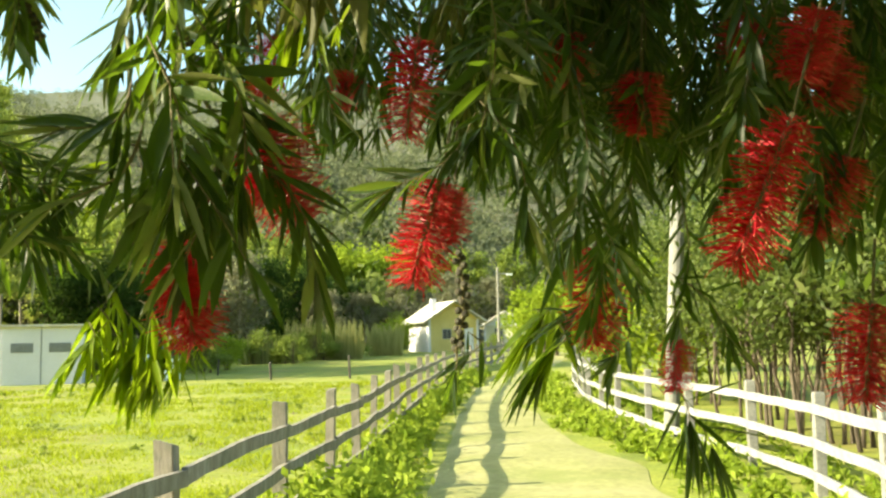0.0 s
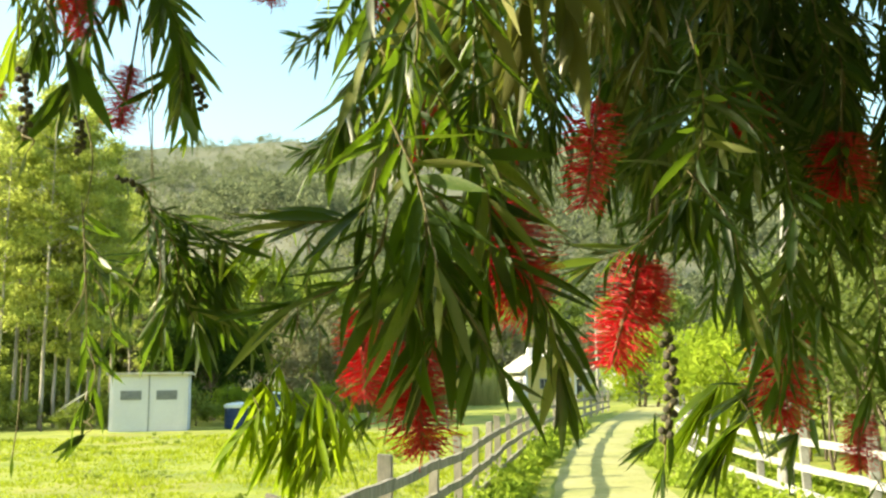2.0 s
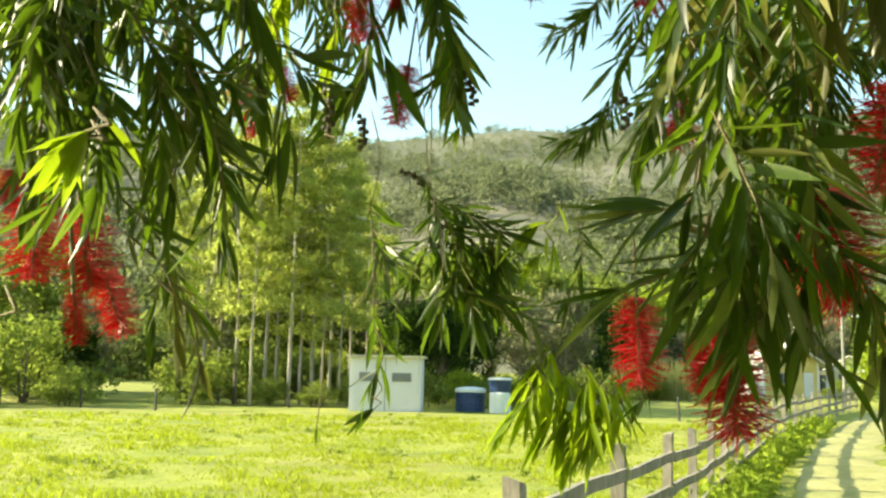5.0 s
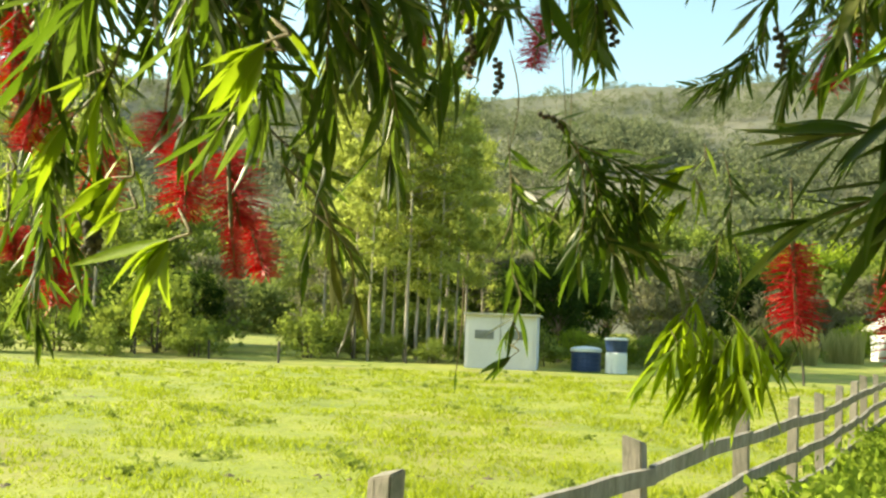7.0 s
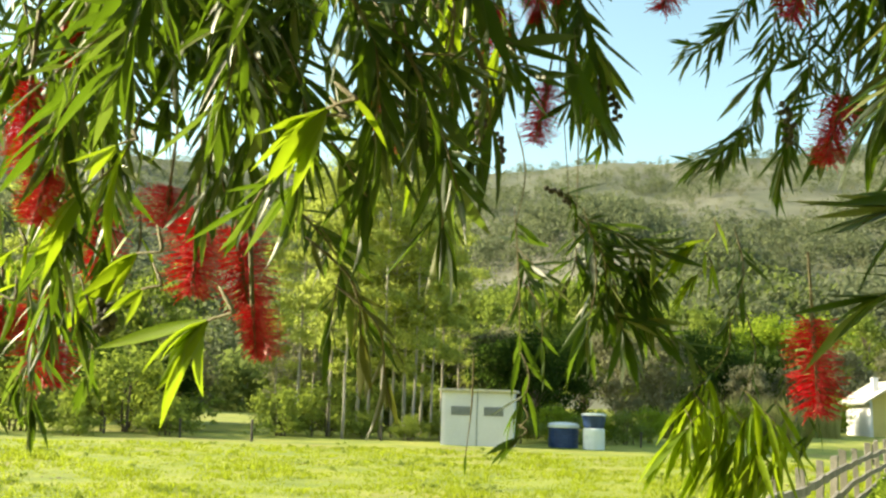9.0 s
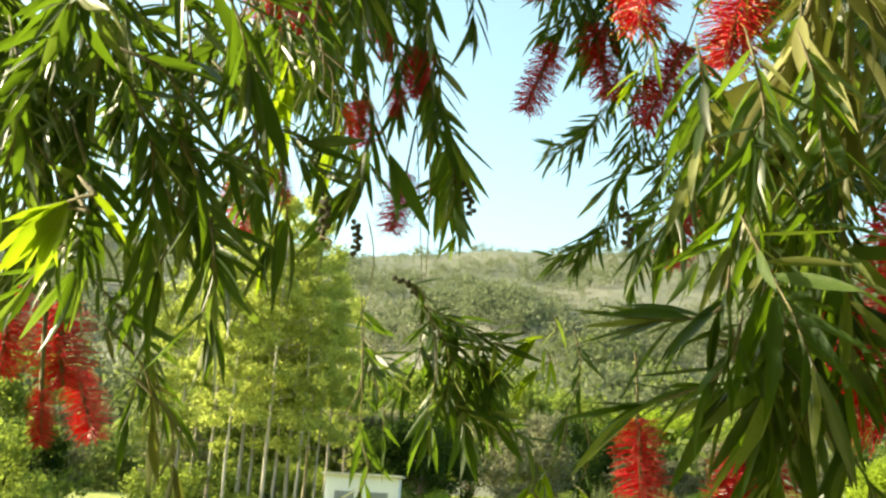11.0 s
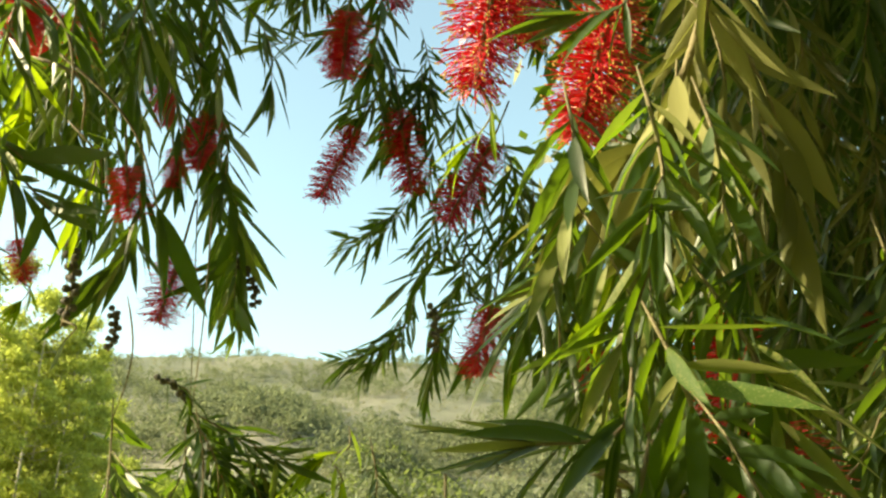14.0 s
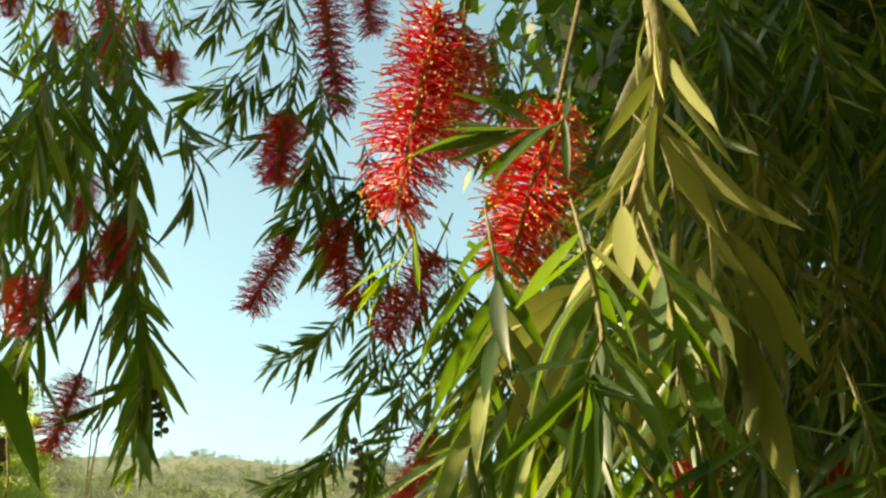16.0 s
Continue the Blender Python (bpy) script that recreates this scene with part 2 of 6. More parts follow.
def tube_data(points, radii, seg=6):
    """Vertices and faces of a tapered tube along points."""
    verts, faces = [], []
    pts = [Vector(p) for p in points]
    side = None
    for i, p in enumerate(pts):
        d = (pts[min(i + 1, len(pts) - 1)] - pts[max(i - 1, 0)]).normalized()
        side = d.orthogonal().normalized() if side is None else (side - d * side.dot(d)).normalized()
        up = d.cross(side)
        for k in range(seg):
            a = 2 * math.pi * k / seg
            verts.append(p + (side * math.cos(a) + up * math.sin(a)) * radii[i])
    for i in range(len(pts) - 1):
        for k in range(seg):
            faces.append((i * seg + k, i * seg + (k + 1) % seg, (i + 1) * seg + (k + 1) % seg, (i + 1) * seg + k))
    faces.append(tuple(range(seg))[::-1])
    faces.append(tuple((len(pts) - 1) * seg + k for k in range(seg)))
    return verts, faces


def tube(name, points, radii, material, parent, seg=6, label=""):
    v, f = tube_data(points, radii, seg)
    ob = new(name, mesh_of(name, v, f, material, smooth=True))
    ob.parent = parent
    return tagged(ob, label)


class Heap:
    """Many copies of small numpy shapes, joined into one mesh."""

    def __init__(self):
        self.v, self.f, self.i, self.n = [], [], [], 0

    def add(self, verts, faces, m=None, index=0):
        v = np.asarray(verts, float)
        if m is not None:
            a = np.array(m)
            v = v @ a[:3, :3].T + a[:3, 3]
        self.v.append(v)
        self.f.extend(tuple(k + self.n for k in q) for q in faces)
        self.i.extend([index] * len(faces))
        self.n += len(v)

    def mesh(self, name, mats, smooth=False):
        v = np.concatenate(self.v) if self.v else np.zeros((0, 3))
        return mesh_of(name, v, self.f, mats, self.i, smooth)


def height(x, y):
    """The ground: flat by the track, rising slowly ahead, then the hills all round."""
    r = math.hypot(x, y)
    az = math.degrees(math.atan2(x, y))
    z = 0.0125 * max(0.0, min(r, 120.0) - 12.0)
    if r < 45:
        z += 0.05 * noise.noise((x * 0.25, y * 0.25, 0)) * min(1, max(0, (abs(x) - 1.5) / 4))
    start = 105 + 25 * noise.noise((az * 0.03, 5, 0))
    if r > start:
        k = min(1.0, (r - start) / (430 - start))
        top = (0.272 - 0.020 * min(1.0, max(0.0, (-15 - az) / 10)) + 0.006 * noise.noise((az * 0.12, 1, 0)) + 0.004 * noise.noise((az * 0.45, 2, 0)) - (0.05 if az > 6 else 0) * min(1, max(0, az - 6) / 12))
        z += (top * 430 - 1) * (k ** 1.25) * (1 + 0.10 * math.sin(k * 3.1) * noise.noise((az * 0.1, k * 3, 3)))
        z += 5 * noise.noise((x * 0.02, y * 0.02, 7)) * k * (1 - k) * 4
    if r > 430:
        z -= (r - 430) * 0.06
    return z


# ---- ground ----
def build_ground():
    radii = [0.0] + [0.8 * 1.09 ** k for k in range(0, 97)]
    seg = 240
    verts, faces, index = [], [], []
    for r in radii:
        for k in range(seg):
            a = 2 * math.pi * k / seg
            x, y = r * math.sin(a), r * math.cos(a)
            verts.append((x, y, height(x, y)))
    for i in range(len(radii) - 1):
        for k in range(seg):
            faces.append((i * seg + k, i * seg + (k + 1) % seg, (i + 1) * seg + (k + 1) % seg, (i + 1) * seg + k))
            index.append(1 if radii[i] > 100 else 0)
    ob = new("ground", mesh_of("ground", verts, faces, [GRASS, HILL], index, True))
    tagged(ob, "short sunlit yellow-green pasture rising into wooded hills", "ground", kind="structure")


def curve_at(pts, y):
    return float(np.interp(y, [p[1] for p in pts], [p[0] for p in pts]))


LEFT_LINE = [(-2.9, -6), (-2.25, 1), (-1.98, 3.4), (-1.62, 6.0), (-1.5, 9.6), (-1.2, 13), (-0.85, 21), (-0.2, 30), (1.2, 42), (3.2, 55), (5.5, 68)]
RIGHT_LINE = [(2.6, -6), (3.4, 3), (3.95, 8.5), (4.2, 10.75), (4.17, 12.95), (3.92, 14.85), (3.54, 19), (3.6, 24), (4.3, 32), (5.8, 42), (8.2, 55), (11, 68)]


def build_track():
    verts, faces = [], []
    ys = [(-10 + 0.25 * k) for k in range(331)]
    for y in ys:
        x0 = curve_at(LEFT_LINE, y) + 1.15 + 0.25 * noise.noise((y * 0.5, 0, 0))
        x1 = curve_at(RIGHT_LINE, y) - 1.5 + 0.35 * noise.noise((y * 0.4, 9, 0))
        for k in range(7):
            x = x0 + (x1 - x0) * k / 6
            verts.append((x, y, height(x, y) + 0.008 + (0.0 if k in (0, 6) else 0.055) * max(0.0, 0.4 + noise.noise((x * 0.35, y * 0.75, 3)) + 0.35 * noise.noise((x, y * 2.0, 5)))))
    for i in range(len(ys) - 1):
        for k in range(6):
            a = i * 7 + k
            faces.append((a, a + 1, a + 8, a + 7))
    tagged(new("road", mesh_of("road", verts, faces, TRACK, smooth=True)), "pale sandy dirt track between two fences", "road", kind="structure")


build_ground()
build_track()


# ---- fences ----
def rail_mesh(length, high, thick, seed, wave):
    """A sawn rail along x with a slight wave and rough edges."""
    rnd = random.Random(seed)
    n = 9
    verts, faces = [], []
    for i in range(n):
        x = length * i / (n - 1)
        w = wave * math.sin(math.pi * i / (n - 1)) * math.sin(seed * 1.7) + 0.35 * wave * math.sin(2 * math.pi * i / (n - 1) + seed) + rnd.uniform(-0.006, 0.006)
        h = high * (1 + rnd.uniform(-0.08, 0.08))
        for y, z in ((-thick / 2, -h / 2), (thick / 2, -h / 2), (thick / 2, h / 2), (-thick / 2, h / 2)):
            verts.append((x, y, z + w))
    for i in range(n - 1):
        for k in range(4):
            faces.append((i * 4 + k, i * 4 + (k + 1) % 4, i * 4 + 4 + (k + 1) % 4, i * 4 + 4 + k))
    faces += [(3, 2, 1, 0), tuple((n - 1) * 4 + k for k in range(4))]
    return mesh_of("rail", verts, faces, WHITE_WOOD if wave < 0.015 else OLD_WOOD)


def post_bm(w, h, rough_top):
    bm = boxed(-w / 2, w / 2, -w / 2, w / 2, -0.25, h, 0.008)
    for v in bm.verts:
        if v.co.z > h - 0.03:
            v.co.z += rough_top * (v.co.x / w) + rough_top * 0.6 * (v.co.y / w)
    return bm


def build_fence(name, line, ys, heights, high, thick, post_w, post_h, material, wave, side, label, post_material=None):
    fence = thing(name, pose(0, 0, 0), label, "fence")
    rnd = random.Random(5 if wave > 0.015 else 6)
    sag = 0.03 if wave > 0.015 else 0.01
    pts = [(curve_at(line, y), y) for y in ys]
    for x, y in pts:
        p = part("post", post_bm(post_w * rnd.uniform(0.85, 1.15), post_h * rnd.uniform(0.98, 1.03), rnd.uniform(-0.04, 0.05) if wave > 0.015 else 0.0), post_material or material, fence)
        p.matrix_local = pose(x, y, height(x, y), rnd.uniform(-2, 2), rnd.uniform(-2, 2), rnd.uniform(-6, 6))
    for i, ((x, y), (x2, y2)) in enumerate(zip(pts, pts[1:])):
        for k, h in enumerate(heights):
            a = Vector((x + side * (post_w / 2 + thick / 2), y, height(x, y) + h + rnd.uniform(-sag, sag)))
            b = Vector((x2 + side * (post_w / 2 + thick / 2), y2, height(x2, y2) + h + rnd.uniform(-sag, sag)))
            d = b - a
            r = new("rail", rail_mesh(d.length, high, thick, i * 3 + k, wave))
            r.parent = fence
            r.matrix_local = Matrix.Translation(a) @ d.to_track_quat("X", "Z").to_matrix().to_4x4()
    return fence


build_fence("wooden_fence", LEFT_LINE, [-4.5, -2, 0.8, 3.4, 6.05, 9.3, 11.6, 13.5, 15.4, 17.4, 19.5, 22, 24.5, 27, 29.5, 32, 35, 38, 41, 44, 47, 50, 53, 56, 59],
            (0.97, 0.60, 0.24), 0.108, 0.045, 0.12, 1.22, OLD_WOOD, 0.018, 1, "weathered grey wooden rail fence beside the track")
build_fence("white_fence", RIGHT_LINE, [4.2, 6.4, 8.55, 10.75, 12.95, 15.1, 17.3, 19.6, 21.8, 23.8, 25.5, 28, 31, 34, 37, 40, 43, 46],
            (0.98, 0.60, 0.24), 0.105, 0.03, 0.11, 1.16, WHITE_WOOD, 0.006, -1, "white painted plank fence with grey posts along the track", CONCRETE)


def wire_fence():
    fence = thing("wire_fence", pose(0, 0, 0), "short dark wooden stakes of a wire fence across the pasture", "fence")
    rnd = random.Random(9)
    for k in range(15):
        x = -47 + k * 3.3 + rnd.uniform(-0.5, 0.5)
        y = 33 + 0.10 * (x + 20) + (5 if x > -20 else 0) + rnd.uniform(-0.4, 0.4)
        if -21 < x < -9:
            y += 6
        p = part("post", post_bm(0.085, rnd.uniform(0.6, 1.05), 0.02), DARK_WOOD, fence)
        p.matrix_local = pose(x, y, height(x, y), rnd.uniform(-3, 3), rnd.uniform(-3, 3), rnd.uniform(0, 90))


wire_fence()


# ---- buildings ----
def shed():
    # a small white block-built shed with a flat slab roof, two door leaves and two louvres
    base = Matrix.Translation((-16.35, 38.75, height(-16.35, 38.75) - 0.02)) @ Matrix.Rotation(radians(17), 4, "Z")
    s = thing("shed", base, "small white shed with a flat roof in the pasture", "shed")
    w, d, h = 3.15, 1.9, 2.36
    part("wall", boxed(-w / 2, -w / 2 + 0.12, 0, d, 0, h), WHITE_WALL, s)
    part("wall", boxed(w / 2 - 0.12, w / 2, 0, d, 0, h), WHITE_WALL, s)
    part("wall", boxed(-w / 2 + 0.12, w / 2 - 0.12, d - 0.12, d, 0, h), WHITE_WALL, s)
    part("roof", boxed(-w / 2 - 0.14, w / 2 + 0.14, -0.2, d + 0.15, h, h + 0.09, 0.01), ROOF, s, "thin pale roof slab")
    for sx in (-1, 1):
        leaf = part("door", boxed(min(sx * 0.02, sx * (w / 2 - 0.125)), max(sx * 0.02, sx * (w / 2 - 0.125)), -0.03, 0.03, 0.02, h - 0.004), WHITE_WALL, s)
        cx = sx * 0.72
        part("louvre_frame", boxed(cx - 0.42, cx + 0.42, -0.05, -0.032, 1.32, 1.70), GREY_LOUVRE, leaf)
        for k in range(5):
            part("slat", boxed(cx - 0.39, cx + 0.39, -0.075, -0.052, 1.35 + k * 0.066, 1.395 + k * 0.066), GREY_LOUVRE, leaf)
    part("door_post", boxed(-0.018, 0.018, -0.05, 0.04, 0, h - 0.01), GREY_LOUVRE, s)


def tank(name, x, y, r, h, body, lid, label, lid_label, cap=0.12):
    t = thing(name, pose(x, y, height(x, y) - 0.01), label, "water tank")
    ribs = [(r * 0.97, 0.0)]
    for k in range(4):
        z = h * (0.05 + 0.85 * k / 4)
        ribs += [(r, z), (r, z + h * 0.17), (r * 0.97, z + h * 0.19)]
    part("body", turned(ribs + [(r, h * 0.93), (r * 0.9, h)]), body, t)
    if cap > 0.3:   # an open-topped tub that widens upwards, with a pale rim
        top = part("lid", turned([(r * 0.90, h + 0.003), (r * 1.10, h + cap), (r * 1.13, h + cap + 0.02), (r * 1.06, h + cap + 0.03)]), lid, t, lid_label)
        part("rim", turned([(r * 1.06, h + cap + 0.032), (r * 1.15, h + cap + 0.04), (r * 1.15, h + cap + 0.09), (r * 0.9, h + cap + 0.13), (0.05, h + cap + 0.15)]), body, top, "pale rim and cover")
    else:
        part("lid", turned([(r * 1.05, h * 0.93 + 0.03), (r * 1.07, h + cap * 0.8), (r * 1.0, h + cap), (r * 0.85, h + cap + 0.05), (r * 0.3, h + cap + 0.09), (0.05, h + cap + 0.10)]), lid, t, lid_label)


def house(name, x, y, turn, w, d, h, rise, wall, gable, label, porch=False):
    t = thing(name, pose(x, y, height(x, y) - 0.05, 0, 0, turn), label, "house")
    part("wall", boxed(-w / 2, -w / 2 + 0.2, 0, d, 0, h), wall, t)
    part("wall", boxed(w / 2 - 0.2, w / 2, 0, d, 0, h), wall, t)
    part("wall", boxed(-w / 2 + 0.2, w / 2 - 0.2, d - 0.2, d, 0, h), wall, t)
    part("wall", boxed(-w / 2 + 0.2, w / 2 - 0.2, 0, 0.2, 0, h), gable if gable != wall else CREAM_WALL, t)
    for yy, m in ((0.0, gable), (d - 0.2, wall)):
        bm = bmesh.new()
        vs = [bm.verts.new(p) for p in ((-w / 2, yy, h + 0.002), (w / 2, yy, h + 0.002), (0, yy, h + rise))]
        f = bm.faces.new(vs)
        g = bmesh.ops.extrude_face_region(bm, geom=[f])
        bmesh.ops.translate(bm, vec=(0, 0.2, 0), verts=[v for v in g["geom"] if isinstance(v, bmesh.types.BMVert)])
        bmesh.ops.recalc_face_normals(bm, faces=bm.faces)
        part("gable", bm, m, t)
    over, ang = 0.7, math.atan2(rise, w / 2)
    ln = math.hypot(w / 2, rise) + over
    for sx in (-1, 1):
        bm = bmesh.new()
        rows = [-0.6 + k * 0.1 for k in range(int((d + 1.2) / 0.1) + 1)]
        ring = [[bm.verts.new((x, yy, z + (0.03 if k % 5 == 0 else 0.0) * (z > 0.1))) for x, z in ((0, 0.03), (0, 0.14), (ln, 0.14), (ln, 0.03))] for k, yy in enumerate(rows)]
        for a, b in zip(ring, ring[1:]):
            for k in range(4):
                bm.faces.new((a[k], a[(k + 1) % 4], b[(k + 1) % 4], b[k]))
        bm.faces.new(ring[0]), bm.faces.new(ring[-1][::-1])
        bmesh.ops.recalc_face_normals(bm, faces=bm.faces)
        r = part("roof", bm, ROOF, t)
        r.matrix_local = Matrix.Translation((0, 0, h + rise)) @ Matrix.Rotation(math.pi if sx < 0 else 0, 4, "Z") @ Matrix.Translation((0, -d if sx < 0 else 0, 0)) @ Matrix.Rotation(ang, 4, "Y")
    if gable != wall:
        part("chimney", boxed(-w * 0.36, -w * 0.36 + 0.45, 1.0, 1.45, h + 0.3, h + rise + 0.35, 0.02), WHITE_WALL, t)
    cx = -w * 0.14
    win = part("window", boxed(cx - 0.42, cx + 0.42, -0.05, -0.002, 1.15, 2.05), WHITE_WOOD, t)
    part("pane", boxed(cx - 0.35, cx - 0.03, -0.06, -0.051, 1.22, 1.98), DARK_GLASS, win)
    part("pane", boxed(cx + 0.03, cx + 0.35, -0.06, -0.051, 1.22, 1.98), DARK_GLASS, win)
    door = part("door", boxed(w * 0.22, w * 0.22 + 0.8, -0.04, -0.002, 0, 2.1), WHITE_WALL, t)
    part("door_handle", boxed(w * 0.22 + 0.68, w * 0.22 + 0.74, -0.09, -0.041, 0.98, 1.06), STEEL, door)
    return t


def pole(name, x, y, r, h, lean, label, material, lamp=False):
    t = thing(name, pose(x, y, height(x, y) - 0.3, 0, lean, 0), label, "utility pole")
    part("shaft", turned([(r, 0), (r * 0.97, h * 0.3), (r * 0.72, h)], 14), material, t)
    if lamp:
        arm = part("bracket", boxed(0.05, 0.75, -0.025, 0.025, h - 0.42, h - 0.37), STEEL, t)
        part("lamp_head", boxed(0.55, 0.95, -0.10, 0.10, h - 0.52, h - 0.42, 0.02), WHITE_TANK, arm)


shed()
tank("blue_water_tank", -13.25, 41.3, 0.66, 0.92, BLUE_TANK, WHITE_TANK, "low dark blue plastic water tank with a pale cover", "crumpled pale cover")
tank("white_water_tank", -11.75, 40.9, 0.47, 0.92, WHITE_TANK, BLUE_TANK, "white plastic water tank with a deep blue top", "deep blue top", 0.5)
house("farmhouse", 0.75, 84, 20, 4.7, 5.6, 2.9, 1.5, WHITE_WALL, YELLOW_WALL, "white and yellow farmhouse with a pale gabled roof")
house("outhouse", 5.6, 90, -8, 3.9, 5.0, 2.3, 1.2, WHITE_WALL, WHITE_WALL, "small white outhouse with a pale gabled roof")
pole("utility_pole", 3.4, 60, 0.10, 6.1, 0, "thin grey street pole with a small lamp", GREY_POLE, True)
pole("concrete_pole", 4.0, 17.0, 0.14, 9.5, 4.0, "tall pale concrete pole beside the white fence", CONCRETE)


# ---- trees and scrub ----
def leaf_cloud(heap, centre, radius, count, size, rng, flat=1.0, droop=0.0):
    """Scatters small pointed leaves, two triangles each, through an uneven ball."""
    p = rng.normal(size=(count, 3)) * (radius * 0.45, radius * 0.45, radius * 0.45 * flat) + centre
    d = rng.normal(size=(count, 3))
    d[:, 2] -= droop
    d /= np.linalg.norm(d, axis=1)[:, None]
    e = np.cross(d, rng.normal(size=(count, 3)))
    e /= np.linalg.norm(e, axis=1)[:, None]
    s = size * rng.uniform(0.6, 1.4, size=(count, 1))
    quad = np.stack([p - d * s, p + e * s * 0.42, p + d * s, p - e * s * 0.42], 1).reshape(-1, 3)
    heap.v.append(quad)
    k = heap.n
    heap.f.extend((k + 4 * i, k + 4 * i + 1, k + 4 * i + 2, k + 4 * i + 3) for i in range(count))
    heap.i.extend([0] * count)
    heap.n += 4 * count


def tree(name, tall, crown_base, spread, clumps, leaves, size, leaf_mat, bark, trunk_r, label, seed, stems=1, droop=0.3):
    """A tree: one or more tapered stems, limbs, and a crown of many small leaves in loose clumps."""
    rng = np.random.default_rng(seed)
    t = thing(name, pose(0, 0, 0), label, "tree")
    heap, wood = Heap(), Heap()
    tops = []
    for s in range(stems):
        ox, oy = (rng.uniform(-0.35, 0.35, 2) * spread * (0.0 if stems == 1 else 0.8))
        lean = rng.uniform(-0.06, 0.06, 2) * tall
        n = 7
        pts = [(ox + lean[0] * (i / n) + rng.normal() * 0.012 * tall * (i > 0), oy + lean[1] * (i / n) + rng.normal() * 0.012 * tall * (i > 0), -0.2 + tall * 0.93 * i / n) for i in range(n + 1)]
        wood.add(*tube_data(pts, [trunk_r * (1 - 0.82 * i / n) for i in range(n + 1)], 7))
        tops.append(pts)
    for c in range(clumps):
        pts = tops[c % stems]
        z = tall * (crown_base + (1 - crown_base) * rng.beta(1.6, 1.4))
        k = (z / tall - crown_base) / (1 - crown_base)
        wide = spread * (0.35 + 0.65 * math.sin(math.pi * min(1, 0.18 + 0.78 * k)))
        a, r = rng.uniform(0, 2 * math.pi), wide * math.sqrt(rng.uniform(0.08, 1.0))
        i = min(len(pts) - 1, int((z / tall) * (len(pts) - 1)))
        base = np.array(pts[max(0, i - 1)])
        centre = np.array((pts[i][0] + r * math.cos(a), pts[i][1] + r * math.sin(a), z))
        mid = (base + centre) / 2 + (0, 0, 0.06 * tall * rng.uniform(-0.3, 1))
        wood.add(*tube_data([tuple(base), tuple(mid), tuple(centre)], [trunk_r * 0.22, trunk_r * 0.15, trunk_r * 0.05], 5))
        leaf_cloud(heap, centre, spread * rng.uniform(0.26, 0.5), int(leaves / clumps * rng.uniform(0.6, 1.4)), size, rng, 0.8, droop)
    trunk = new("trunk", wood.mesh("trunk", bark, True))
    crown = new("crown", heap.mesh("crown", leaf_mat))
    trunk.parent = crown.parent = t
    return t


def gum_tree(tall, crown_base, spread, clumps, leaves, size, trunk_r, label, seed):
    """A slender gum: one straight pale trunk, short rising limbs and small separate leaf clumps with sky between them."""
    rng = np.random.default_rng(seed)
    t = thing("gum_tree", pose(0, 0, 0), label, "tree")
    heap, wood = Heap(), Heap()
    n = 9
    lean = rng.normal(size=2) * 0.012 * tall
    pts = [np.array((lean[0] * i / n + rng.normal() * 0.03 * (i > 0), lean[1] * i / n + rng.normal() * 0.03 * (i > 0), -0.2 + tall * 0.97 * i / n)) for i in range(n + 1)]
    wood.add(*tube_data([tuple(p) for p in pts], [trunk_r * (1 - 0.85 * i / n) for i in range(n + 1)], 8))
    for c in range(clumps):
        k = rng.beta(1.3, 1.1)
        z = tall * (crown_base + (1 - crown_base) * k)
        wide = spread * (0.45 + 0.75 * math.sin(math.pi * min(1.0, 0.12 + 0.8 * k)) ** 1.3) * (0.5 if k > 0.9 else 1.0)
        a, r = rng.uniform(0, 2 * math.pi), wide * math.sqrt(rng.uniform(0.05, 1.0))
        zi = min(n - 1e-3, max(0.0, (z - 0.5 * r + 0.2) / (0.97 * tall) * n))
        base = pts[int(zi)] + (pts[int(zi) + 1] - pts[int(zi)]) * (zi - int(zi))
        centre = base * (1, 1, 0) + np.array((r * math.cos(a), r * math.sin(a), z))
        wood.add(*tube_data([tuple(base), tuple((base + centre) / 2 + (0, 0, -0.08 * r)), tuple(centre)], [trunk_r * 0.22, trunk_r * 0.13, trunk_r * 0.05], 5))
        leaf_cloud(heap, centre, rng.uniform(0.38, 0.75), int(leaves * rng.uniform(0.6, 1.4)), size, rng, 0.75, 0.7)
    trunk, leafage = new("trunk", wood.mesh("trunk", PALE_BARK, True)), new("crown", heap.mesh("crown", GUM_LEAF))
    trunk.parent = leafage.parent = t
    return t


def place(proto, x, y, scale, turn, first=False):
    m = Matrix.LocRotScale((x, y, height(x, y)), Euler((0, 0, radians(turn))), (scale, scale, scale))
    if first:
        proto.matrix_world = m
        return proto
    ob = copy_thing(proto, pose(0, 0, 0))
    ob.matrix_basis = m
    return ob


def polar(az, dist):
    return dist * math.sin(radians(az)), dist * math.cos(radians(az))


def plant(proto, spots):
    rnd = random.Random(len(proto.name) + len(spots))
    for k, (az, dist, scale) in enumerate(spots):
        x, y = polar(az, dist)
        place(proto, x, y, scale, rnd.uniform(0, 360), k == 0)


gum = gum_tree(17, 0.30, 1.9, 50, 150, 0.115, 0.11, "tall slender gum tree with pale trunk and airy crown", 1)
gum_b = gum_tree(15, 0.22, 1.6, 44, 140, 0.11, 0.09, "slim gum tree with a thin pale trunk", 2)
dark_tree = tree("dark_tree", 9, 0.12, 3.6, 40, 5200, 0.22, DARK_LEAF, BARK, 0.22, "dense dark green broadleaf tree behind the pasture", 3)
wood_tree = tree("woodland_tree", 11, 0.2, 3.2, 40, 4600, 0.24, BUSH_LEAF, BARK, 0.2, "mid-green woodland tree at the foot of the hill", 4)
